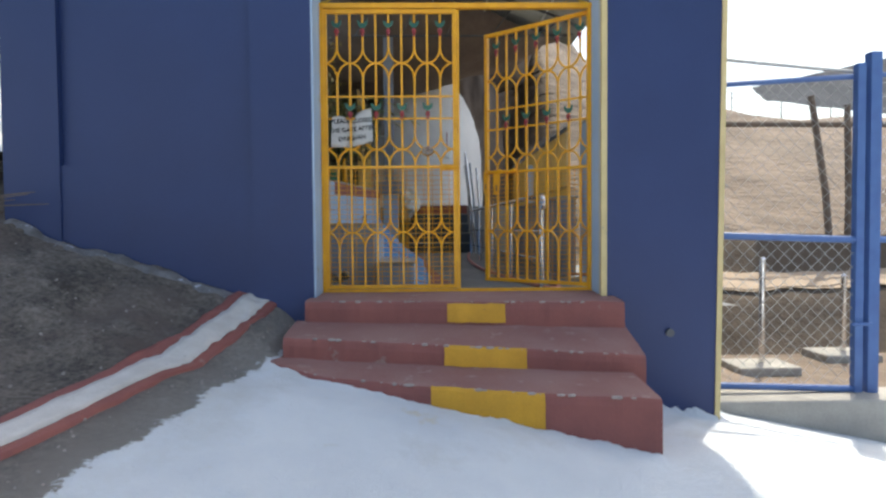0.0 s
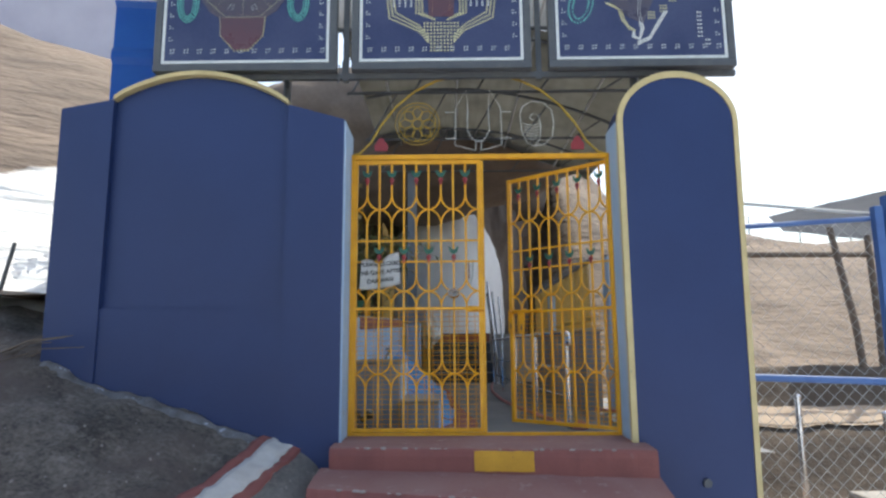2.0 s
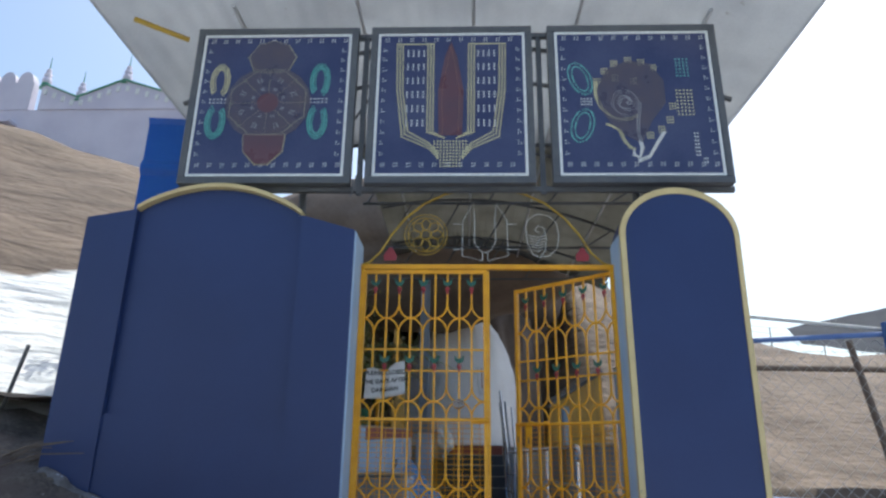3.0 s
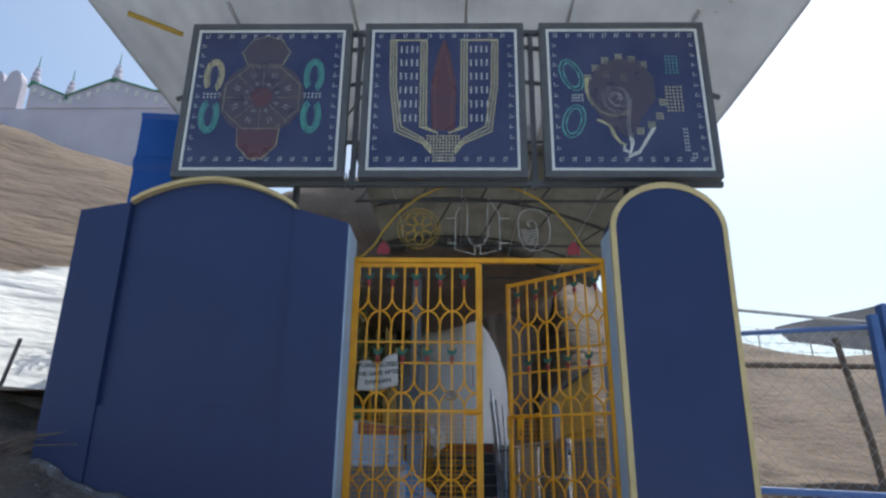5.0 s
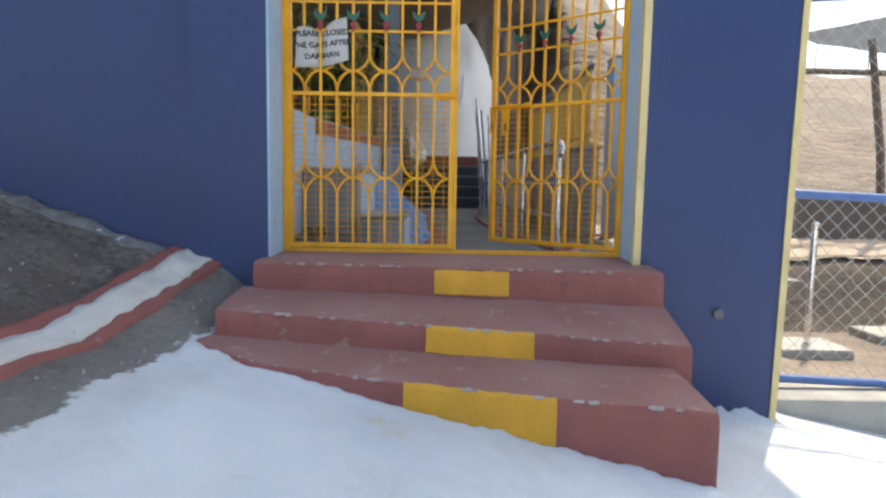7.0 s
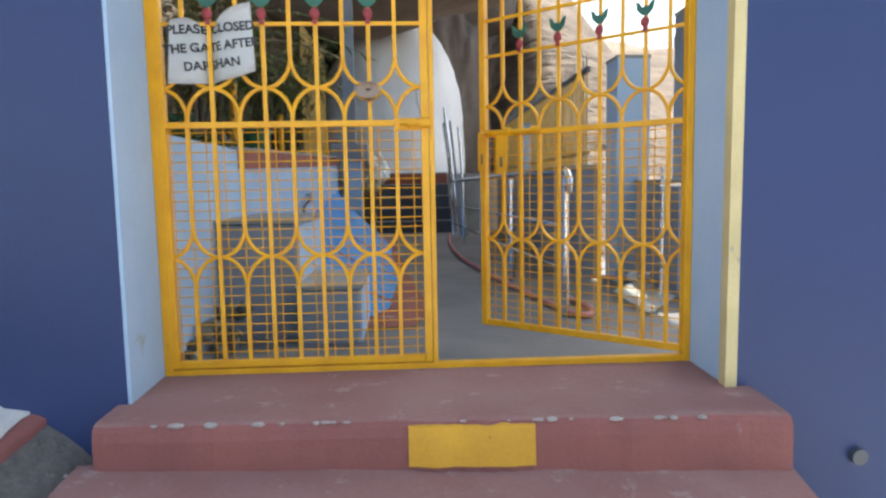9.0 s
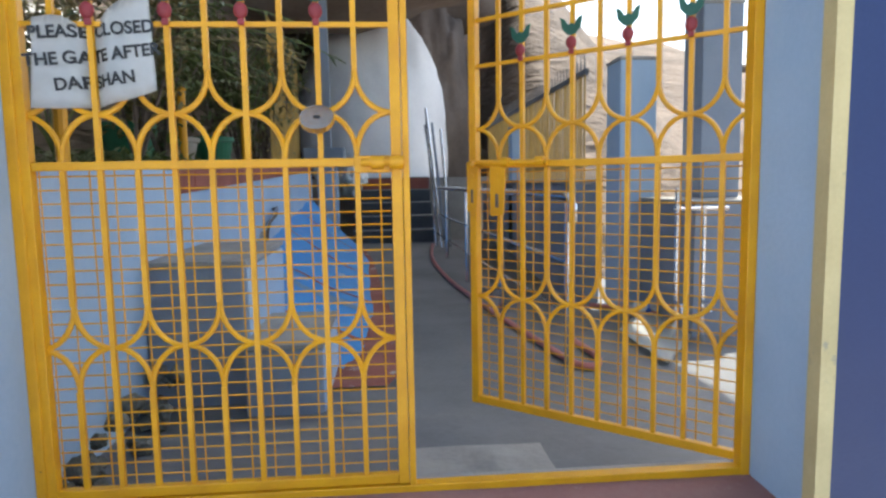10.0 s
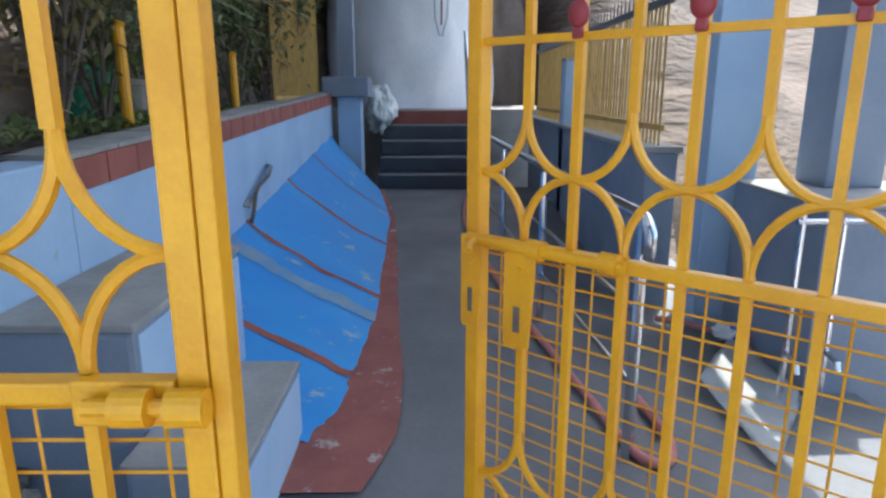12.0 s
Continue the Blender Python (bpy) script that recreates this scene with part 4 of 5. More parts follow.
for px_, pz_ in ((-0.23, 0.26), (-0.15, 0.33), (-0.04, 0.36), (0.06, 0.34), (0.15, 0.29), (-0.29, 0.17), (0.24, -0.17), (0.08, -0.30), (0.17, -0.25), (0.27, -0.05), (-0.15, 0.20), (-0.01, 0.17)):
    bulbs(b3, [(px_ + dx, pz_ + dz) for dx in (-0.02, 0.0, 0.02) for dz in (-0.018, 0.004, 0.026)], 0.0075, BULBYEL, "cream petal of bulbs")
for zc_, tilt_ in ((0.20, 0.5), (-0.21, -0.4)):
    bulbs(b3, [(-0.42 + x + tilt_ * -z * 0.5, zc_ + z) for q in range(2) for x, z in dense(arc(0, 0, 0.085 - 0.03 * q, 0.14 - 0.03 * q, 0, 360, 24), 0.014)], 0.0075, BULBGREEN, "green looped bow of bulbs")
bulbs(b3, [(-0.42 + 0.025 * i, -0.03 + 0.025 * j) for i in range(4) for j in range(3)], 0.0075, BULB, "white knot of bulbs")
bulbs(b3, [(0.31 + 0.028 * i, -0.12 + 0.03 * j) for i in range(5) for j in range(8)], 0.008, BULBYEL, "cream ribbon of bulbs")
bulbs(b3, [(0.33 + 0.028 * i, 0.22 + 0.03 * j) for i in range(4) for j in range(6)], 0.0075, BULBGREEN, "green ribbon of bulbs")
bulbs(b3, [(0.41 + 0.022 * i + 0.05 * (j < 2), -0.52 + 0.03 * j) for i in range(2) for j in range(9)], 0.0075, BULB, "white hanging ribbon of bulbs")

carrier = thing("board_carrier", "dark steel carrier frame behind the light boards", "steel frame", (0, 0, 0))
for z in (3.235, 4.60):
    part("rail", boxed(-2.22, 1.975, 4.37, 4.41, z - 0.02, z + 0.02), DARKMETAL, carrier)
for x in (-1.72, -0.832, 0.565, 1.50):
    part("upright", boxed(x - 0.02, x + 0.02, 4.375, 4.415, 2.9 if x in (-1.72, 1.50) else 3.2, 4.62), DARKMETAL, carrier)
for x, z0_ in ((-1.30, 2.5), (1.30, 2.5), (1.62, 2.9)):
    part("upright", tubed([(x, 4.56, z0_), (x, 4.56, 4.56)], 0.03, 10), STEEL if x > 1.5 else DARKMETAL, carrier)
bm = tubed([(-0.86, 4.27, 3.27), (-0.85, 4.262, 3.19), (-0.87, 4.27, 3.14), (-0.84, 4.275, 3.2), (-0.835, 4.27, 3.3)], 0.006, 6)
part("cable", bm, DARKMETAL, carrier, "dangling dark cable loop")


# ---- barrel roof of corrugated sheet ----
def roof_z(x):
    return 4.58 + 0.72 * (1 - ((x + 0.13) / 2.80) ** 2)


roof = thing("canopy_roof", "curved corrugated galvanised sheet canopy on steel trusses", "roof", kind="structure")
NX = 150
# Ground bounce is coloured in: pale sheet in front, dark sheet behind.
for ys, x_left, material, label in (((3.60, 3.62, 5.0, 6.4, 7.4), -2.9, SHEET, "pale front sheet"), ((7.405, 8.4, 9.5, 10.9, 12.4), -1.4, SHADEDSHEET, "rear sheet over the passage, coloured dark for shade")):
    bm = bmesh.new()
    rows = []
    for y in ys:
        rows.append([bm.verts.new((x, y, roof_z(x) + 0.0035 * math.sin(x * 42) + 0.01 * math.sin(y * 3 + x))) for x in [x_left + (2.66 - x_left) * i / NX for i in range(NX + 1)]])
    for a, b in zip(rows, rows[1:]):
        for i in range(NX):
            bm.faces.new((a[i], a[i + 1], b[i + 1], b[i]))
    bmesh.ops.solidify(bm, geom=list(bm.faces), thickness=0.004)
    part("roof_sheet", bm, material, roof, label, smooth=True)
for y in (5.4, 6.0, 7.6, 9.4, 11.2):
    part("truss_arch", tubed([(x, y, roof_z(x) - 0.045) for x in [(-2.8 if y < 7 else -1.35) + (5.32 if y < 7 else 3.87) * i / 16 for i in range(17)]], 0.024, 6), DARKMETAL, roof)
for y in (6.0, 7.6, 9.4, 11.2):
    part("truss_tie", tubed([(-2.75 if y < 7 else -1.35, y, 4.45), (2.46, y, 4.45)], 0.022, 6), DARKMETAL, roof)
    for k in range(6 if y < 7 else 5):
        x = -2.2 + 0.80 * k if y < 7 else -1.3 + 0.78 * k
        part("truss_web", tubed([(x, y, 4.45), (x + 0.43, y, roof_z(x + 0.43) - 0.05)], 0.014, 6), DARKMETAL, roof)
for x in (-2.0, -1.0, 0.05, 1.0, 2.0):
    part("purlin", tubed([(x, 4.4, roof_z(x) - 0.03), (x, 12.3 if x > -1.4 else 7.38, roof_z(x) - 0.03)], 0.018, 6), SHEET, roof)
bulb_l = thing("ceiling_lamp", "white bulb in holder under the canopy", "lamp", (-0.03, 3.95, 5.10))
part("holder", tubed([(0, 0, 0.06), (0, 0, -0.06)], 0.028, 12), BULB, bulb_l)
bm = bmesh.new()
bmesh.ops.create_uvsphere(bm, u_segments=14, v_segments=10, radius=0.045, matrix=Matrix.Translation((0, 0, -0.10)) @ Matrix.Diagonal((1, 1, 1.25, 1)))
part("bulb", bm, BULB, bulb_l, smooth=True)

part("strut", tubed([(-2.66, 4.12, 4.60), (-2.30, 4.34, 4.56)], 0.022, 8), DULLYEL, roof, "short faded yellow strut")

# blue sheet standing behind the wall
sheet = thing("blue_sheet_panel", "bright blue ribbed metal sheet behind the wall", "metal sheet", (-2.62, 5.2, 0))
bm = bmesh.new()
rows = []
for k in range(41):
    z = 2.2 + 2.1 * k / 40
    prof = 0.03 if (k % 10) in (0, 1) else 0.0
    rows.append([bm.verts.new((x, -prof + 0.1 * x, z)) for x in (-0.36, -0.14, 0.02, 0.12)])
for a, b in zip(rows, rows[1:]):
    for i in range(3):
        bm.faces.new((a[i], a[i + 1], b[i + 1], b[i]))
bmesh.ops.solidify(bm, geom=list(bm.faces), thickness=0.003)
part("sheet", bm, BLUESHEET, sheet)
part("support_post", tubed([(0.2, 0.05, 1.0), (0.2, 0.05, 3.9)], 0.02, 8), GALV, sheet)


# ---- passage behind the gate ----
def floor_z(x, y):
    return 0.56 + 0.13 * smoothstep(8.5, 11.4, y) + 0.02 * smoothstep(5.0, 4.6, y) + 0.008 * fbm(x * 2, y * 2, 4.0)


fx = [-1.0 + 3.1 * i / 48 for i in range(49)]
fy = [4.49 + 7.2 * i / 96 for i in range(97)]
pf = part("floor", grid_mesh(fx, fy, floor_z), GREYFLOOR, smooth=True)
tagged(pf, "grey painted concrete passage floor with worn patches", "floor", kind="structure")
thr = part("threshold", boxed(-0.79, 1.056, 4.452, 4.56, 0.40, 0.699, bevel=0.006), CONCRETE)
tagged(thr, "pale concrete threshold under the gate", "threshold", kind="structure")

pw = thing("planter_wall", "pale blue planter wall with red brick coping", "wall", kind="structure")
RISE = 0.038


def rising(bm, above=0.9):
    """Lets the top of a wall piece climb along the passage."""
    for v in bm.verts:
        if v.co.z > above:
            v.co.z += RISE * (v.co.y - 6.1)
    return bm


part("wall_face", boxed(-1.15, -0.95, 4.53, 6.15, 0.4, 1.585, bevel=0.01), PALE, pw)
part("wall_face", rising(boxed(-1.15, -0.95, 6.15, 11.6, 0.4, 1.465)), PALE, pw)
nb = 22
for k in range(nb):
    y0_ = 6.155 + 5.42 * k / nb
    part("brick", rising(boxed(-1.16, -0.938 + 0.003 * noise.noise((k * 3.3, 0, 0)), y0_, y0_ + 5.42 / nb - 0.006, 1.467, 1.582, bevel=0.006)), BRICKRED, pw)
bm = bmesh.new()
for k in range(60):
    y0_ = 6.15 + 5.43 * k / 60
    box(bm, -1.18, -0.947 + 0.012 * noise.noise((k * 0.6, 4, 0)), y0_, y0_ + 5.43 / 60 + 0.002, 1.584, 1.602 + 0.006 * noise.noise((k * 0.4, 8, 0)))
part("coping", rising(bm), CONCRETE, pw, "worn cement coping")
soil = part("planter_soil", grid_mesh([-4.2 + 3.05 * i / 20 for i in range(21)], [4.55 + 8 * i / 40 for i in range(41)], lambda x, y: 1.60 + 0.05 * fbm(x * 2, y * 2, 1) + 0.06 * max(0, -x - 1.5)), SOIL, smooth=True)
tagged(soil, "dark planter soil behind the wall", "soil", kind="structure")

# Pale plates put the light on each block's right face into colour.
bx = thing("concrete_block", "bare grey cement block with its lit side coloured pale", "block", (0, 0, 0))
part("block_body", boxed(-0.948, -0.524, 5.62, 6.55, 0.5, 1.165, bevel=0.02), GREYBLUE, bx)
part("lit_side", boxed(-0.523, -0.518, 5.64, 6.54, 0.56, 1.15), PALE, bx, "pale blue plate for the lit side")
part("block_top", boxed(-0.948, -0.515, 5.61, 6.56, 1.166, 1.19, bevel=0.006), CONCRETE, bx, "bare grey cement top")
bx2 = thing("concrete_block", "low grey cement block with its lit side coloured pale", "block", (0, 0, 0))
part("block_body", boxed(-0.512, -0.194, 5.46, 6.12, 0.5, 0.835, bevel=0.02), GREYBLUE, bx2)
part("lit_side", boxed(-0.193, -0.188, 5.48, 6.11, 0.56, 0.82), PALE, bx2, "pale blue plate for the lit side")
part("block_top", boxed(-0.518, -0.185, 5.45, 6.13, 0.836, 0.858, bevel=0.006), CONCRETE, bx2, "bare grey cement top")

WORNBLUE = mat("worn_blue_cement", (0.12, 0.26, 0.44), (0.24, 0.31, 0.36), 0.8, 5, 70, 0.3, spots=(0.035, 0.25, 0.62), spot_scale=6, spot_amount=0.14)
# blue painted slope between wall and floor
slope = thing("painted_slope", "bright blue painted cement slope with red lines", "slope", kind="structure")


def slope_pt(u, y):
    """u from 0 at the wall to 1 at the floor."""
    zt = 0.98 + 0.10 * (y - 8.0) if y > 6.6 else 0.84 + 0.02 * (y - 6)
    xr = float(np.interp(y, (6.05, 6.66, 7.4, 9.0, 9.9, 11.45), (-0.10, -0.055, -0.04, -0.12, -0.155, -0.40)))
    x = -0.948 + (xr + 0.948) * u
    z = zt + (floor_z(x, y) + 0.012 - zt) * u ** 0.85 + 0.018 * fbm(x * 3, y * 3, 8.0)
    return x, y, max(z, floor_z(x, y) + 0.01)


ys_ = [6.05 + 5.4 * j / 80 for j in range(81)]
bm = bmesh.new()
rows = [[bm.verts.new(slope_pt(i / 16, y)) for i in range(17)] for y in ys_]
for a, b in zip(rows, rows[1:]):
    for i in range(16):
        bm.faces.new((a[i], a[i + 1], b[i + 1], b[i]))
part("slope_face", bm, BLUESLOPE, slope, smooth=True)
for yc, yd, name_, lab_, hw, mt in ((6.95, 6.63, "red_line", "red painted line", 0.03, BRICKRED), (8.08, 7.72, "red_line", "red painted line", 0.03, BRICKRED), (9.25, 9.05, "red_line", "red painted line", 0.026, BRICKRED), (10.35, 10.2, "red_line", "faded red painted line", 0.02, BRICKRED), (7.72, 7.38, "worn_band", "grey worn band in the blue paint", 0.075, WORNBLUE)):
    bm = bmesh.new()
    prev = None
    for i in range(25):
        u = 0.0 + 1.0 * i / 24
        yy = yc + (yd - yc) * u + 0.02 * noise.noise((u * 6, yc, 0))
        cur = []
        for dy in (-hw * (1 + 0.5 * noise.noise((u * 9, yc, 2))), hw * (1 + 0.5 * noise.noise((u * 9, yc, 6)))):
            x, y, z = slope_pt(u, yy + dy)
            cur.append(bm.verts.new((x, y, z + 0.005)))
        if prev:
            bm.faces.new((prev[0], cur[0], cur[1], prev[1]))
        prev = cur
    part(name_, bm, mt, slope, lab_)
bm = bmesh.new()
prev = None
for j in range(90):
    y = 5.75 + 5.7 * j / 89
    x1, _, _ = slope_pt(1.0, max(y, 6.05))
    wide = float(np.interp(y, (5.75, 6.1, 7.4, 9.0, 9.9, 11.4), (0.17, 0.27, 0.126, 0.09, 0.055, 0.05)))
    cur = []
    for x in (x1 - 0.02 - 0.1 * smoothstep(6.6, 6.0, y), x1 + wide + 0.02 * noise.noise((y * 4, 1, 0))):
        cur.append(bm.verts.new((x, y, floor_z(x, y) + 0.014)))
    if prev:
        bm.faces.new((prev[0], prev[1], cur[1], cur[0]))
    prev = cur
part("red_border", bm, mat("worn_red_border", (0.30, 0.10, 0.075), (0.24, 0.075, 0.06), 0.75, 6, 60, 0.2, spots=(0.42, 0.36, 0.33), spot_scale=7, spot_amount=0.12), slope, "worn red painted border")

# stairs at the far end
stairs = thing("stairs", "dark painted stair flight with pale worn edges", "stairs", kind="structure")
for k in range(5):
    y0_ = 11.5 + 0.28 * k
    z1_ = 0.69 + 0.178 * (k + 1)
    sr = part("step", boxed(-0.42, 0.68, y0_, 13.2, z1_ - 0.178, z1_, bevel=0.008), STAIRDARK if k < 4 else BRICKRED, stairs)
    part("nosing", boxed(-0.42, 0.68, y0_ - 0.006, y0_ + 0.02, z1_ - 0.012, z1_ + 0.004), CONCRETE, sr, "pale worn nosing")
landing = part("landing", boxed(-3.0, 2.6, 13.2, 16.0, 0.3, 1.575), CONCRETE)
tagged(landing, "bare concrete landing before the white boulder", "landing", kind="structure")

pillar = thing("boundary_pillar", "pale blue pillar with grey stone cap", "pillar", (-0.72, 11.75, 0))
part("shaft", boxed(-0.16, 0.10, -0.15, 0.15, 0.5, 1.76), PALE, pillar)
part("cap", boxed(-0.32, 0.21, -0.25, 0.2, 1.762, 1.985, bevel=0.015), GREYBLUE, pillar, "grey cap block")
part("post", boxed(-0.14, 0.03, -0.08, 0.10, 1.986, 4.6), GREYBLUE, pillar)


def rock_mass(name, label, centre, radii, seed, rough, material, sub=5):
    bm = bmesh.new()
    bmesh.ops.create_icosphere(bm, subdivisions=sub, radius=1)
    for v in bm.verts:
        d = 1 + rough * fbm(v.co.x * 1.7 + seed, v.co.y * 1.7, v.co.z * 1.7, 4) * 0.6
        v.co = Vector((v.co.x * radii[0] * d, v.co.y * radii[1] * d, v.co.z * radii[2] * d))
    o = part(name, bm, material, smooth=True)
    o.location = centre
    return tagged(o, label, "rock")


rock_mass("boulder", "smooth whitewashed boulder above the stairs", (-0.25, 15.7, 2.2), (1.5, 1.9, 2.8), 3.0, 0.12, BOULDER)
rock_mass("rock_overhang", "dark brown rock overhang above the boulder", (-1.6, 18.4, 6.7), (4.6, 3.4, 2.5), 11.0, 0.3, CAVE)
rock_mass("rock_overhang", "low brown rock ceiling over the stair head", (-1.0, 13.6, 5.75), (4.1, 1.9, 1.65), 31.0, 0.22, CAVE)
rock_mass("rock_overhang", "dark brown rock side of the shelter", (1.0, 17.6, 2.6), (0.95, 2.0, 3.4), 21.0, 0.3, CAVE)
sackb = rock_mass("white_sack", "white cloth sack lying beside the stairs", (-0.46, 12.35, 1.62), (0.2, 0.34, 0.28), 5.0, 0.5, CLOTH, 5)
sackb["category"] = "sack"
mark = thing("wall_mark", "white and red forehead mark painted on boulder", "painted mark", (0.33, 13.55, 2.85))
for s in (-1, 1):
    part("stroke", tubed([(s * 0.10, 0.22, 0.35), (s * 0.085, 0.10, 0.0), (s * 0.02, 0.0, -0.25)], 0.018, 8), BULB, mark)
part("stroke", tubed([(0, 0.20, 0.33), (0, 0.03, -0.1)], 0.012, 8), BRICKRED, mark, "thin red stroke")

# steel hand rail
hr = thing("hand_rail", "stainless steel pipe hand rail along the passage", "railing", (0, 0, 0))
HR = [(0.98, 5.96), (0.88, 7.35), (0.80, 8.75), (0.73, 10.1), (0.68, 11.4)]
for x, y in HR:
    part("post", tubed([(x, y, floor_z(x, y)), (x, y, 1.40)], 0.021, 10), STEEL, hr)
for z in (0.84, 1.10):
    part("rail", tubed([(x, y, z) for x, y in HR], 0.013, 8), STEEL, hr)
part("top_rail", tubed([(0.985, 5.90, 1.30), (0.985, 5.905, 1.38), (0.98, 5.94, 1.42), (0.97, 6.0, 1.43)] + [(x, y, 1.43) for x, y in HR[1:]] + [(0.64, 12.6, 2.35)], 0.022, 10), STEEL, hr, smooth=True)
for k, (dx, dy, top) in enumerate(((0.0, 0.0, 2.42), (0.05, 0.1, 2.30), (-0.06, 0.15, 2.5), (0.10, 0.0, 2.2))):
    pole = thing("leaning_pole", "loose steel pipe leaning at the stair rail", "pipe", (0.70 + dx, 11.0 + dy, 0), group="leaning pipes")
    part("pipe", tubed([(0.02, -0.35, 0.70), (-0.10 + 0.03 * k, 0.55, top)], 0.017, 8), STEEL if k != 1 else GREYBLUE, pole)

hose = thing("garden_hose", "pink rubber hose lying along the passage floor", "hose", (0, 0, 0))
hp = [(0.62, 11.0), (0.55, 10.0), (0.62, 9.0), (0.70, 8.2), (0.80, 7.3), (0.93, 6.45), (1.00, 6.02), (1.06, 5.90), (1.13, 5.94), (1.16, 6.12), (1.13, 6.5)]
fine = []
for i in range(len(hp) - 1):
    for k in range(6):
        t = k / 6
        p0, p1, p2, p3 = (Vector(hp[max(0, min(len(hp) - 1, i + o))]) for o in (-1, 0, 1, 2))
        q = 0.5 * ((2 * p1) + (p2 - p0) * t + (2 * p0 - 5 * p1 + 4 * p2 - p3) * t * t + (3 * p1 - p0 - 3 * p2 + p3) * t ** 3)
        fine.append((q.x, q.y, floor_z(q.x, q.y) + 0.020))
part("hose_body", tubed(fine, 0.019, 8), PINKHOSE, hose, smooth=True)

# The white sheet also stands in for the patch of sunlit floor.
cloth = thing("plastic_sheet", "white plastic sheet, also standing for sunlit floor", "sheet", (0, 0, 0))
QUAD = [Vector((1.46, 5.86)), Vector((1.855, 6.42)), Vector((1.82, 7.02)), Vector((1.44, 6.50))]
bm = bmesh.new()
rows = []
for j in range(19):
    v = j / 18
    row = []
    for i in range(15):
        u = i / 14
        q = QUAD[0].lerp(QUAD[1], u).lerp(QUAD[3].lerp(QUAD[2], u), v)
        row.append(bm.verts.new((q.x, q.y, floor_z(q.x, q.y) + 0.022 + 0.015 * abs(fbm(q.x * 4, q.y * 4, 3)) + 0.03 * v * v)))
    rows.append(row)
for a_, b_ in zip(rows, rows[1:]):
    for i in range(14):
        bm.faces.new((a_[i], a_[i + 1], b_[i + 1], b_[i]))
bmesh.ops.solidify(bm, geom=list(bm.faces), thickness=0.004)
part("sheet_body", bm, CLOTH, cloth, smooth=True)
bag = thing("crumpled_bag", "crumpled blue and white plastic bag beside the sheet", "bag", (1.79, 6.98, 0.64))
for name_, m_, rad, sd in (("bag_body", CLOTH, (0.085, 0.07, 0.04), 4.0), ("bag_stripe", BLUESHEET, (0.035, 0.072, 0.042), 9.0)):
    bm = bmesh.new()
    bmesh.ops.create_icosphere(bm, subdivisions=3, radius=1)
    for v in bm.verts:
        d_ = 1 + 0.28 * fbm(v.co.x * 2 + 4, v.co.y * 2, v.co.z * 2, 3)
        v.co = Vector((v.co.x * rad[0] * d_, v.co.y * rad[1] * d_, v.co.z * rad[2] * d_))
    part(name_, bm, m_, bag, "" if m_ is CLOTH else "blue printed stripe")
tail = thing("garden_hose", "pink rubber hose end behind the white sheet", "hose", (0, 0, 0))
part("hose_body", tubed([(x, y, floor_z(x, y) + 0.05) for x, y in ((1.50, 7.26), (1.62, 7.20), (1.74, 7.08), (1.80, 6.96), (1.84, 6.90))], 0.017, 8), PINKHOSE, tail, smooth=True)
bracket = thing("bent_bracket", "bent rusty bracket sticking from broken wall plaster", "bracket", (-0.95, 8.15, 1.12))
part("rod", tubed([(-0.02, 0.55, 0.17), (0.05, 0.42, 0.17), (0.06, 0.30, 0.12), (0.04, 0.12, 0.07), (0.05, 0.0, 0.04), (0.045, -0.04, -0.06), (0.02, -0.05, -0.16)], 0.014, 7), WOOD, bracket)
part("rod", tubed([(0.05, 0.38, 0.15), (0.07, 0.33, 0.19), (0.05, 0.27, 0.13)], 0.012, 7), GREYBLUE, bracket)
for k in range(7):
    bm = bmesh.new()
    bmesh.ops.create_icosphere(bm, subdivisions=1, radius=1, matrix=Matrix.Translation((0.008, -0.10 + 0.04 * k, -0.02 + 0.02 * math.sin(k * 2.1))) @ Matrix.Diagonal((0.016, 0.03 + 0.008 * math.sin(k), 0.02, 1)))
    part("plaster_chip", bm, CONCRETE, bracket, "broken grey plaster")

# right side: parapet, columns and spiked fence
par = thing("parapet_wall", "grey plastered parapet beside the passage", "wall", kind="structure")
part("parapet", boxed(1.50, 1.68, 7.62, 12.6, 0.3, 1.47), GREYBLUE, par)
part("parapet_cap", boxed(1.47, 1.71, 7.62, 12.6, 1.474, 1.51, bevel=0.006), CONCRETE, par, "pale cement cap")
for (x0_, x1_, y0_, y1_, zt, lab) in ((1.72, 1.985, 7.30, 7.58, 2.33, "pale blue square column with flat top"), (2.14, 2.41, 6.95, 7.22, 2.62, "square column with shade put into its grey-blue colour"), (1.50, 1.70, 10.2, 10.4, 2.1, "small pale blue column by the parapet")):
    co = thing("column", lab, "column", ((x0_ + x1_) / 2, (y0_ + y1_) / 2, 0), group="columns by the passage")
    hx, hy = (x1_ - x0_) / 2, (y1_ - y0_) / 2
    # Shade on the column at x > 2 is coloured in: GREYBLUE, not PALE.
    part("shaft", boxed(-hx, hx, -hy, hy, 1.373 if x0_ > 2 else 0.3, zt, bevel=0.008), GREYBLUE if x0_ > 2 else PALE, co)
    part("top_slab", boxed(-hx - 0.006, hx + 0.006, -hy - 0.006, hy + 0.006, zt, zt + 0.025, bevel=0.006), CONCRETE, co, "bare cement top")
lw = thing("low_wall", "dark grey plastered low wall under the shaded column", "wall", kind="structure")
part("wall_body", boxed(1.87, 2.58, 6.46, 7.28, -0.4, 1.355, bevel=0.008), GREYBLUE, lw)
part("wall_cap", boxed(1.862, 2.585, 6.452, 7.285, 1.357, 1.372, bevel=0.004), CONCRETE, lw, "bare cement top")
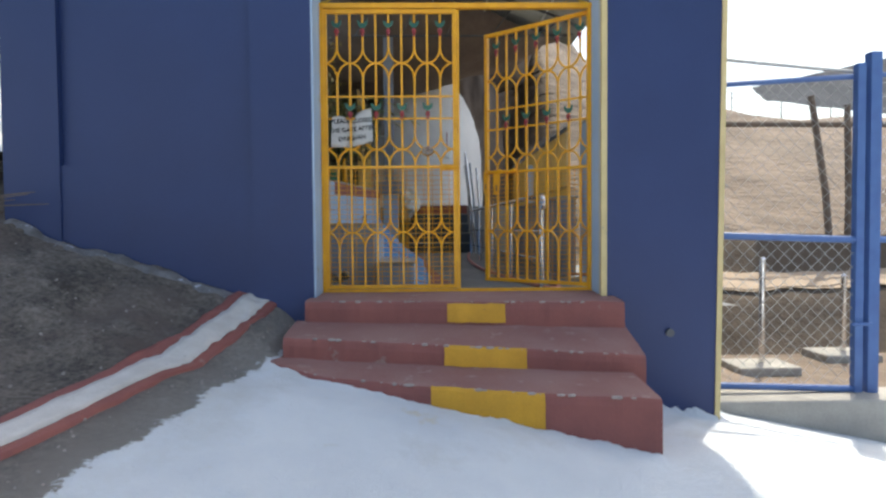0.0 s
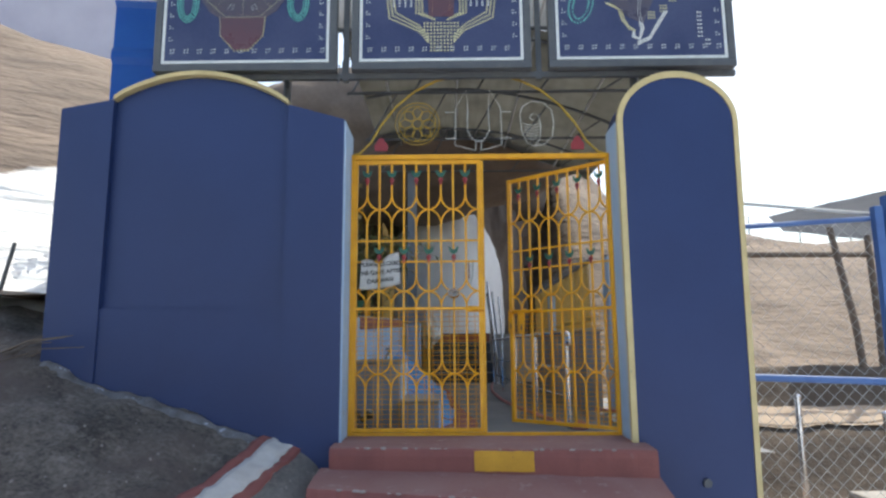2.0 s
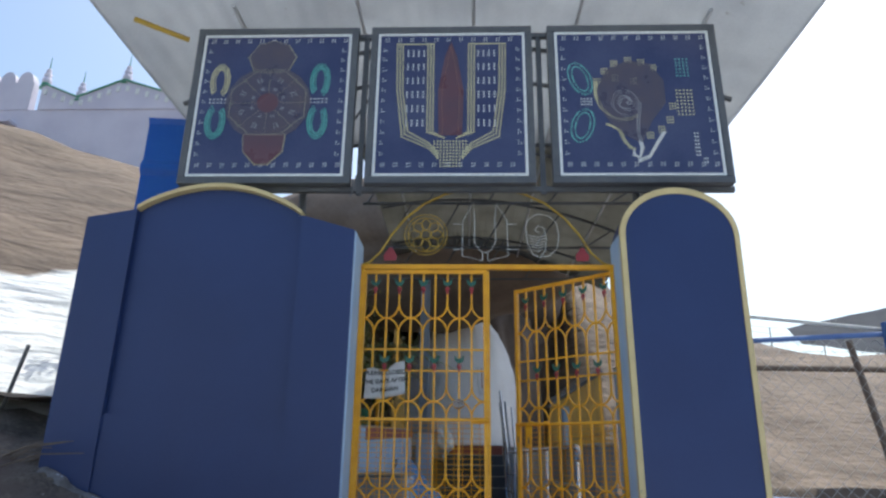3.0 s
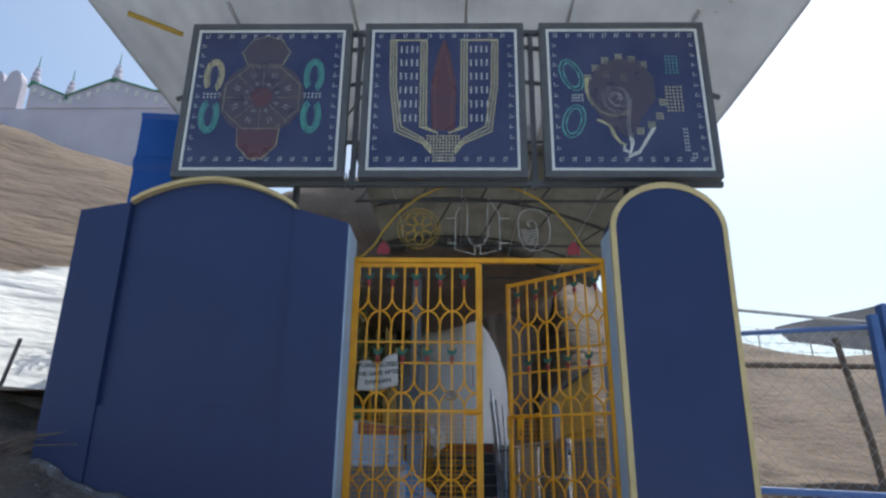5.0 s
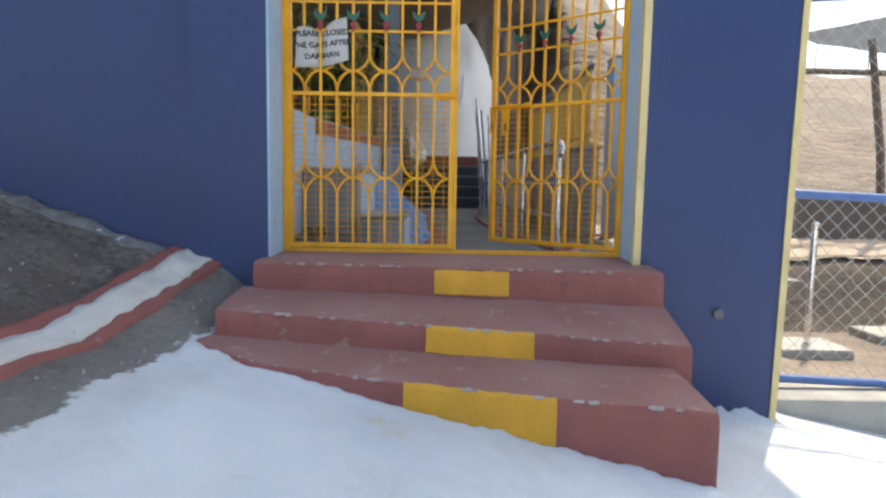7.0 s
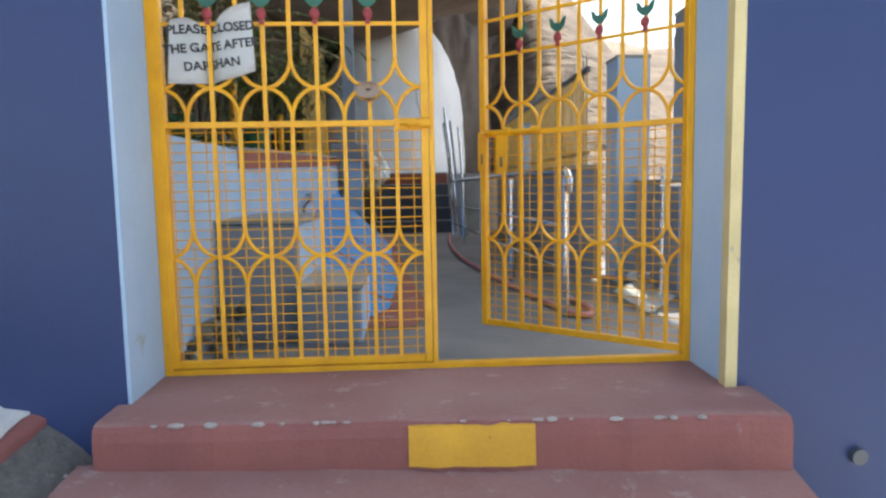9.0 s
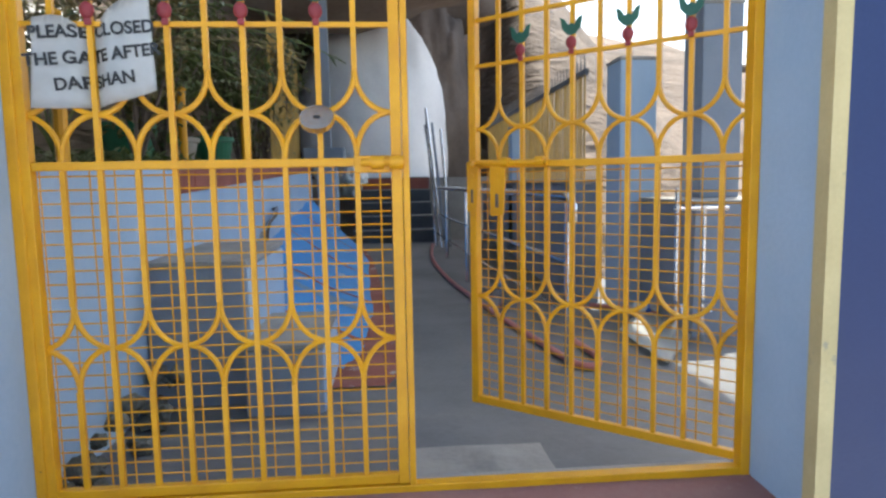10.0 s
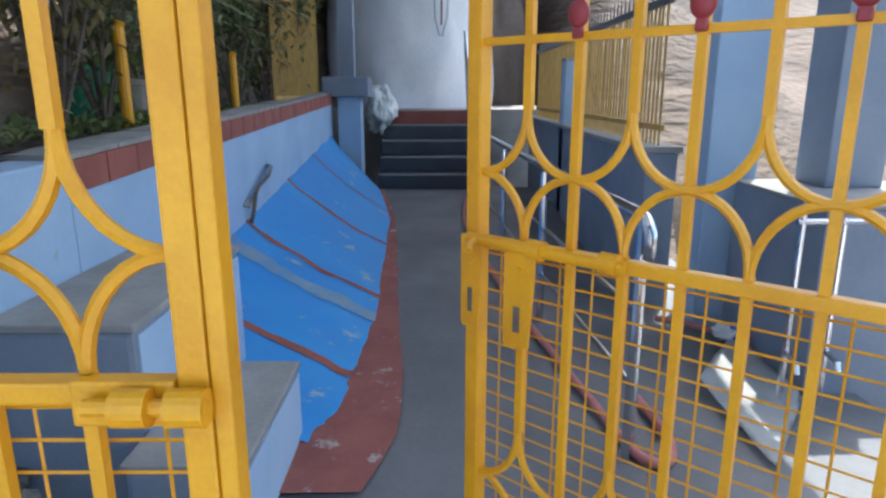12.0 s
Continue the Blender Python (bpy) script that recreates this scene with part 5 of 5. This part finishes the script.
fence = thing("spiked_fence", "yellow painted bar fence with dark spiked top", "fence", (1.59, 0, 0))
part("spike_rail", boxed(-0.015, 0.015, 7.65, 12.6, 2.29, 2.33), DARKMETAL, fence, "dark top rail")
part("low_rail", boxed(-0.012, 0.012, 7.65, 12.6, 1.60, 1.63), BAMBOO, fence)
for k in range(66):
    y = 7.70 + 0.074 * k
    part("bar", tubed([(0.02 * noise.noise((k, 1, 0)), y, 1.505), (0.02 * noise.noise((k, 7, 0)), y + 0.05 * noise.noise((k * 1.7, 2, 0)), 2.30)], 0.008, 5), BAMBOO, fence)
for k in range(50):
    y = 7.70 + 0.098 * k
    part("spike", tubed([(0, y, 2.32), (0, y + 0.012, 2.45)], 0.008, 5, taper=0.002), DARKMETAL, fence)
lf = thing("side_fence", "yellow painted bar fence beside the plants", "fence", (-1.1, 0, 0))
part("low_rail", boxed(-0.012, 0.012, 9.6, 11.7, 1.75, 1.78), BAMBOO, lf)
for k in range(26):
    y = 9.6 + 0.08 * k
    part("bar", tubed([(0, y, 1.65), (0.03 * noise.noise((k, 3, 0)), y + 0.06 * noise.noise((k * 1.3, 5, 0)), 3.2)], 0.009, 5), BAMBOO, lf)
pipes = thing("water_pipes", "steel water pipes with small taps", "pipes", (1.713, 6.35, 0))
for dx, top in ((0.0, 1.45), (0.16, 1.35)):
    pp = part("pipe", tubed([(dx, 0, 0.56), (dx, 0, top)], 0.013, 10), STEEL, pipes)
    part("tap", tubed([(dx, -0.01, 0.80), (dx - 0.02, -0.12, 0.80), (dx - 0.02, -0.13, 0.76)], 0.012, 8), STEEL, pp)
part("pipe", tubed([(-0.02, 0, 1.33), (0.3, 0, 1.33)], 0.014, 8), STEEL, pipes)
rub = thing("mossy_rubble", "dark mossy rubble heaped against the wall foot", "rubble", (-0.86, 5.05, 0.56))
rng = random.Random(31)
for k in range(22):
    bm = bmesh.new()
    bmesh.ops.create_icosphere(bm, subdivisions=2, radius=1)
    rr = rng.uniform(0.022, 0.05)
    for v in bm.verts:
        v.co *= rr * (1 + 0.45 * noise.noise(v.co * 1.7 + Vector((k * 3.1, 0, 0))))
    o = part("stone", bm, MOSS, rub, smooth=False)
    t = rng.random()
    o.location = (rng.uniform(-0.05, 0.10), -0.45 + 1.0 * t, rng.uniform(0.0, 0.10 + 0.12 * t))
rb = part("floor_rubble", grid_mesh([0.12 + 0.5 * i / 14 for i in range(15)], [4.60 + 0.45 * j / 14 for j in range(15)], lambda x, y: floor_z(x, y) + 0.004 + 0.045 * max(0, noise.noise((x * 6, y * 6, 2))) * math.sin(math.pi * (x - 0.12) / 0.5) * math.sin(math.pi * (y - 4.6) / 0.45)), CONCRETE, smooth=True)
tagged(rb, "broken rough cement patch inside the threshold", "cement patch", kind="structure")


# ---- plants behind the planter wall ----
def leaf_quad(bm, base, d, length, width, droop, segs=3):
    side = d.cross(Vector((0, 0, 1)))
    if side.length < 0.01:
        side = Vector((1, 0, 0))
    side.normalize()
    prev = None
    p, v = Vector(base), d.normalized()
    for k in range(segs + 1):
        t = k / segs
        w = width * math.sin(math.pi * (0.12 + 0.86 * t)) + 0.0015
        cur = (bm.verts.new(p - side * w), bm.verts.new(p + side * w))
        if prev:
            bm.faces.new((prev[0], prev[1], cur[1], cur[0]))
        prev = cur
        p = p + v * length / segs
        v = (v + Vector((0, 0, -droop / segs))).normalized()


def shrub(name, label, at, height, spread, count, leaf_len, seed, material):
    rng = random.Random(seed)
    sh = thing(name, label, "shrub", at)
    bm = bmesh.new()
    tips = []
    for k in range(9):
        a, lean = rng.uniform(0, 6.28), rng.uniform(0.15, 1.0) * spread
        tip = Vector((lean * math.cos(a), lean * math.sin(a), height * rng.uniform(0.6, 1.0)))
        mid = tip * 0.5 + Vector((rng.uniform(-0.05, 0.05), rng.uniform(-0.05, 0.05), 0.08))
        tube(bm, [(0, 0, 0), mid, tip], 0.014, 5, taper=0.004)
        tips.append((mid, tip))
    part("stem", bm, WOOD, sh)
    bm = bmesh.new()
    for k in range(count):
        mid, tip = rng.choice(tips)
        p = (mid * 0.35).lerp(tip, rng.random()) if rng.random() < 0.5 else mid.lerp(tip, rng.random())
        p = p + Vector((rng.gauss(0, 0.07), rng.gauss(0, 0.07), rng.gauss(0, 0.06)))
        d = Vector((rng.gauss(0, 1), rng.gauss(0, 1), rng.gauss(0.25, 0.6)))
        leaf_quad(bm, p, d, leaf_len * rng.uniform(0.6, 1.2), leaf_len * 0.17, rng.uniform(0.2, 1.2), 2)
    crown = part("foliage", bm, material, sh)
    crown["kind"] = "stuff"
    return sh


def palm(at, height, n, seed):
    rng = random.Random(seed)
    pl = thing("potted_palm", "feathery green palm with dry brown fronds", "palm", at)
    bm, dry = bmesh.new(), bmesh.new()
    for k in range(n):
        a = 6.28 * k / n + rng.uniform(-0.2, 0.2)
        p, v = Vector((0, 0, 0.02)), Vector((0.35 * math.cos(a), 0.35 * math.sin(a), 1)).normalized()
        target = dry if k % 4 == 0 else bm
        L = height * rng.uniform(0.8, 1.15)
        for j in range(16):
            q = p + v * L / 16
            tube(target, [p, q], 0.004, 3)
            if j > 3:
                for s in (-1, 1):
                    side = v.cross(Vector((0, 0, 1))).normalized() * s
                    leaf_quad(target, p, side * 0.8 + v * 0.7, 0.22 * (1 - 0.03 * j), 0.009, 0.8, 2)
            p = q
            v = (v + Vector((0.07 * math.cos(a), 0.07 * math.sin(a), -0.11))).normalized()
    part("fronds", bm, LEAF, pl)["kind"] = "stuff"
    part("dry_fronds", dry, DRYLEAF, pl, "dry brown fronds")["kind"] = "stuff"


def pot(name, label, at, r0, r1, h, material):
    p = thing(name, label, "plant pot", at)
    bm = bmesh.new()
    rings = []
    for z, r in ((0, r0), (h * 0.86, r1), (h * 0.87, r1 + 0.015), (h, r1 + 0.018), (h, r1 - 0.012), (h * 0.85, r1 - 0.02)):
        rings.append([bm.verts.new((r * math.cos(6.2832 * k / 24), r * math.sin(6.2832 * k / 24), z)) for k in range(24)])
    for a, b in zip(rings, rings[1:]):
        for k in range(24):
            bm.faces.new((a[k], a[(k + 1) % 24], b[(k + 1) % 24], b[k]))
    bm.faces.new(rings[0][::-1])
    bm.faces.new(rings[-1])
    part("pot_body", bm, material, p, smooth=False)


pot("plant_pot", "dark green plastic pot with palm", (-1.85, 7.9, 1.62), 0.14, 0.20, 0.36, GREENPOT)
pot("plant_pot", "ribbed whitish clay pot", (-1.62, 8.2, 1.62), 0.13, 0.18, 0.27, CLAYPOT)
pot("plant_pot", "green plastic pot among the shrubs", (-1.42, 8.6, 1.62), 0.12, 0.16, 0.30, GREENPOT)
palm((-1.85, 7.9, 1.95), 1.5, 14, 1)
palm((-1.62, 8.2, 1.87), 1.2, 12, 2)
palm((-2.5, 7.0, 1.65), 2.0, 16, 3)
palm((-1.6, 6.3, 1.65), 1.7, 14, 9)
for k, (x, y, h, s, c) in enumerate(((-1.45, 7.0, 1.7, 0.40, 1200), (-1.75, 8.1, 2.4, 0.45, 1500), (-1.5, 9.2, 2.1, 0.42, 1200), (-2.3, 7.3, 2.6, 0.6, 1500), (-1.5, 5.6, 1.5, 0.35, 900), (-1.35, 9.3, 1.5, 0.45, 900), (-1.4, 10.3, 1.4, 0.45, 800), (-2.0, 9.4, 1.9, 0.6, 1000), (-2.9, 8.4, 2.2, 0.8, 1200), (-2.2, 6.0, 1.6, 0.5, 900), (-3.2, 6.6, 2.0, 0.7, 1000), (-1.7, 5.2, 1.5, 0.4, 700), (-2.6, 10.8, 2.4, 0.8, 1000), (-1.4, 7.3, 0.9, 0.4, 500), (-1.25, 10.7, 1.9, 0.36, 1000), (-1.4, 11.7, 2.1, 0.4, 1000), (-1.2, 9.8, 1.7, 0.3, 800))):
    shrub("garden_shrub", "dense dark green garden shrub in the planter", (x, y, 1.62), h, s, c, 0.085, 40 + k, LEAF if k % 4 else DRYLEAF)
rng = random.Random(5)
bm = bmesh.new()
for k in range(5200):
    y = rng.uniform(5.9, 11.3)
    x = -1.17 - abs(rng.gauss(0, 0.5))
    leaf_quad(bm, (x, y, 1.62 + rng.random() * 0.06), Vector((rng.gauss(0, 1), rng.gauss(0, 1), rng.uniform(0.1, 0.9))), rng.uniform(0.03, 0.07), 0.011, 0.8, 2)
gc = part("ground_cover", bm, LEAF)
tagged(gc, "low green creeper covering the planter soil", "ground cover", kind="stuff")
for (x, y, h) in ((-1.22, 5.6, 0.62), (-1.25, 7.25, 0.55), (-1.22, 8.9, 0.5)):
    yp = thing("short_post", "short yellow painted pipe post in planter", "post", (x, y, 1.60), group="planter posts")
    part("pipe", tubed([(0, 0, 0), (0, 0, h - 0.03), (0.012, 0, h)], 0.027, 10), YELLOW, yp)


# ---- blue chain link fence and gate at the side ----
def chain_link(parent, x0, x1, z0, z1, y, pitch=0.104, r=0.0024):
    bm = bmesh.new()
    w = pitch / 2
    x = x0
    k = 0
    while x < x1:
        pts = []
        z = z0
        j = 0
        while z <= z1:
            pts.append((x + (w if (j + k) % 2 else 0), y + (0.003 if j % 2 else -0.003), z))
            z += w
            j += 1
        tube(bm, pts, r, 3)
        x += w
        k += 1
    o = part("chain_link_mesh", bm, GALV, parent, "galvanised diamond wire mesh")
    o["kind"] = "stuff"


cf = thing("chain_link_fence", "blue pipe framed chain link fence panel", "fence", (0, 0, 0))
for z in (-0.03, 1.065):
    part("rail", tubed([(1.85, 4.66, z + 0.01), (3.05, 4.66, z - 0.035)], 0.026, 10), BLUEMETAL, cf)
part("post", boxed(3.03, 3.09, 4.63, 4.69, -0.15, 2.30, bevel=0.004), BLUEMETAL, cf)
part("post", boxed(3.12, 3.20, 4.62, 4.70, -0.15, 2.38, bevel=0.004), BLUEMETAL, cf)
part("rail", tubed([(1.86, 4.70, 2.15), (5.0, 4.70, 2.33)], 0.02, 8), BLUEMETAL, cf)
part("rail", tubed([(3.2, 4.66, 1.03), (5.2, 4.66, 0.98)], 0.026, 8), BLUEMETAL, cf)
part("rail", tubed([(1.86, 4.72, 2.37), (5.0, 4.72, 2.07)], 0.014, 8), GALV, cf)
part("bolt", tubed([(2.98, 4.60, 0.42), (3.13, 4.60, 0.42)], 0.012, 8), BLUEMETAL, cf)
chain_link(cf, 1.87, 3.03, -0.02, 1.06, 4.66, 0.1, 0.0026)
chain_link(cf, 1.87, 5.0, 1.08, 2.2, 4.70, 0.1, 0.0022)
ledge = part("kerb_step", boxed(1.86, 5.5, 4.44, 4.80, -0.6, -0.085, bevel=0.02), CONCRETE)
tagged(ledge, "rough concrete kerb below the side fence", "kerb", kind="structure")
for (x, y, h) in ((3.45, 6.73, 0.78), (4.7, 7.3, 0.55)):
    so = thing("steel_stanchion", "short stainless steel stanchion on cement base", "stanchion", (x, y, 0), group="stanchions")
    gz = ground_z(x, y)
    part("pipe", tubed([(0, 0, gz), (0, 0, h)], 0.032, 12), STEEL, so)
    part("cap", tubed([(0, 0, h), (0, 0, h + 0.025)], 0.038, 12, taper=0.015), STEEL, so)
    part("base", boxed(-0.35, 0.3, -0.25, 0.25, gz - 0.1, gz + 0.09, bevel=0.03), CONCRETE, so, "rough cement base")
for (x0_, y0_, x1_, y1_, z1_) in ((6.10, 9.6, 5.62, 9.5, 3.05), (6.32, 9.7, 6.30, 9.7, 2.95), (7.6, 10.0, 7.6, 10.0, 2.9)):
    wp = thing("wooden_pole", "dark weathered wooden canopy pole", "pole", (0, 0, 0), group="canopy poles")
    part("pole", tubed([(x0_, y0_, ground_z(x0_, y0_) - 0.05), ((x0_ + x1_) / 2 + 0.03, (y0_ + y1_) / 2, 1.6), (x1_, y1_, z1_)], 0.055, 8, taper=0.045), WOOD, wp)
pc = thing("pole_beam", "long weathered wooden beam across the poles", "beam", (0, 0, 0))
part("beam", tubed([(3.6, 9.6, 2.66), (8.5, 9.8, 2.66)], 0.045, 8), WOOD, pc)
can = thing("far_canopy", "dull grey pitched sheet canopy beyond the side fence", "canopy", (0, 0, 0))
bm = bmesh.new()
rows = []
for j in range(7):
    t = j / 6
    rows.append([bm.verts.new(Vector((5.2 + 7.5 * i / 20, 10.0, 3.08 - 0.9 * i / 20)).lerp(Vector((7.0 + 9.5 * i / 20, 14.0, 4.14 + 2.0 * i / 20)), t) + Vector((0, 0, 0.015 * (i % 2)))) for i in range(21)])
for a, b in zip(rows, rows[1:]):
    for i in range(20):
        bm.faces.new((a[i], a[i + 1], b[i + 1], b[i]))
bmesh.ops.solidify(bm, geom=list(bm.faces), thickness=0.03)
part("canopy_sheet", bm, FARSHEET, can)
for x, y, z in ((9.0, 11.2, 3.1), (12.5, 11.8, 3.4)):
    part("canopy_post", tubed([(x, y, ground_z(x, y) - 0.1), (x, y, z)], 0.05, 8), WOOD, can)
def bank(y0, y1, zf, zt):
    return grid_mesh([2.3 + 9.0 * i / 60 for i in range(61)], [y0 + (y1 - y0) * k / 10 for k in range(11)], lambda x, y: zf + (zt - zf) * smoothstep(y0, y1, y) + 0.05 * fbm(x * 1.3, y * 2, 6.0))


# Shadow lying on the slope is put into this darker brown.
SHADEBANK = mat("shadowed_brown_earth", (0.085, 0.062, 0.045), (0.12, 0.09, 0.066), 0.95, 3, 30, 0.8, depth=0.06)
for y0_, y1_, zf_, zt_ in ((7.4, 8.3, -0.5, 0.36), (8.9, 9.6, 0.30, 1.0)):
    bk = part("earth_bank", bank(y0_, y1_, zf_, zt_), SHADEBANK, smooth=True)
    tagged(bk, "bare earth bank below the terrace, brown darkened for shadow", "earth bank", kind="structure")
ter = part("terrace_edge", bank(8.15, 9.2, 0.34, 0.48), mat("pale_earth", (0.36, 0.28, 0.21), (0.28, 0.215, 0.16), 0.95, 3, 30, 0.5), smooth=True)
tagged(ter, "pale earth terrace edge on the slope", "terrace", kind="structure")
far_mesh = thing("hill_fence", "thin wire fence along the hill top", "fence", (0, 0, 0))
for k in range(8):
    x = 12 + 3.0 * k
    part("post", tubed([(x, 38, ground_z(x, 38) - 0.3), (x, 38, ground_z(x, 38) + 2.0)], 0.035, 6), WOOD, far_mesh)
    if k:
        for dz in (0.6, 1.1, 1.6, 1.95):
            part("wire", tubed([(x - 3.0, 38, ground_z(x - 3.0, 38) + dz), (x, 38, ground_z(x, 38) + dz)], 0.012, 4), WOOD, far_mesh)


# ---- lilac building on the hill ----
bld = thing("hilltop_building", "pale lilac domed building with green trim and finials", "building", (0, 0, 0))
BX0, BX1, BY, BZ0, BZ1 = -24.0, -8.8, 18.4, 6.0, 12.3
part("wall", boxed(BX0, BX1, BY, BY + 8, BZ0, BZ1), LILAC, bld)
TOPS = [(-16.4, 0.75), (-14.4, 0.65), (-13.1, 0.10), (-11.6, 0.75), (-10.2, 0.30), (-8.8, 0.0)]
for (xa, za), (xb, zb) in zip(TOPS[1:], TOPS[2:]):
    bm = plate(bmesh.new(), [(xa, BZ1), (xb, BZ1), (xb, BZ1 + zb + 0.35), (xa, BZ1 + za + 0.35)], BY - 0.05, BY + 0.3)
    par_ = part("parapet", bm, LILAC, bld)
    part("trim", tubed([(xa, BY - 0.08, BZ1 + za + 0.36), (xb, BY - 0.08, BZ1 + zb + 0.36)], 0.035, 6), GREENTRIM, par_, "green painted trim")
    n_ = max(2, int((xb - xa) / 0.30))
    for k in range(n_):
        t = (k + 0.5) / n_
        xx, zz = xa + (xb - xa) * t, BZ1 + za + (zb - za) * t
        part("parapet_opening", boxed(xx - 0.06, xx + 0.06, BY - 0.08, BY - 0.04, zz - 0.02, zz + 0.18), BULB, par_, "pale small opening")
for k in range(9):
    x = -20.0 + 0.62 * k
    part("merlon", plate(bmesh.new(), [(x - 0.31, BZ1), (x + 0.31, BZ1), (x + 0.31, BZ1 + 1.05)] + arc(x, BZ1 + 1.05, 0.27, 0.42, 0, 180, 10) + [(x - 0.31, BZ1 + 1.05)], BY - 0.04, BY + 0.25), LILAC, bld)
for x, z in ((-14.4, 0.65), (-13.1, 0.10), (-11.6, 0.75)):
    zt = BZ1 + z + 0.33
    fin = part("finial", tubed([(x, BY + 0.1, zt - 0.1), (x, BY + 0.1, zt + 0.12)], 0.2, 10, taper=0.12), GREENTRIM, bld, "green finial base")
    for dz, r_ in ((0.20, 0.16), (0.42, 0.13), (0.60, 0.09)):
        bm = bmesh.new()
        bmesh.ops.create_uvsphere(bm, u_segments=12, v_segments=8, radius=r_, matrix=Matrix.Translation((x, BY + 0.1, zt + dz)))
        part("ball", bm, LILAC, fin, smooth=True)
    part("spire", tubed([(x, BY + 0.1, zt + 0.66), (x, BY + 0.1, zt + 1.15)], 0.025, 6, taper=0.008), GREENTRIM, fin)
for x, z in ((-15.6, 11.2), (-17.8, 11.0)):
    win = part("window", boxed(x - 0.45, x + 0.45, BY - 0.06, BY - 0.01, z - 0.6, z + 0.4), DARKGLASS, bld, "dark window")
    part("shade_slab", boxed(x - 0.6, x + 0.6, BY - 0.4, BY, z + 0.45, z + 0.55), LILAC, win)
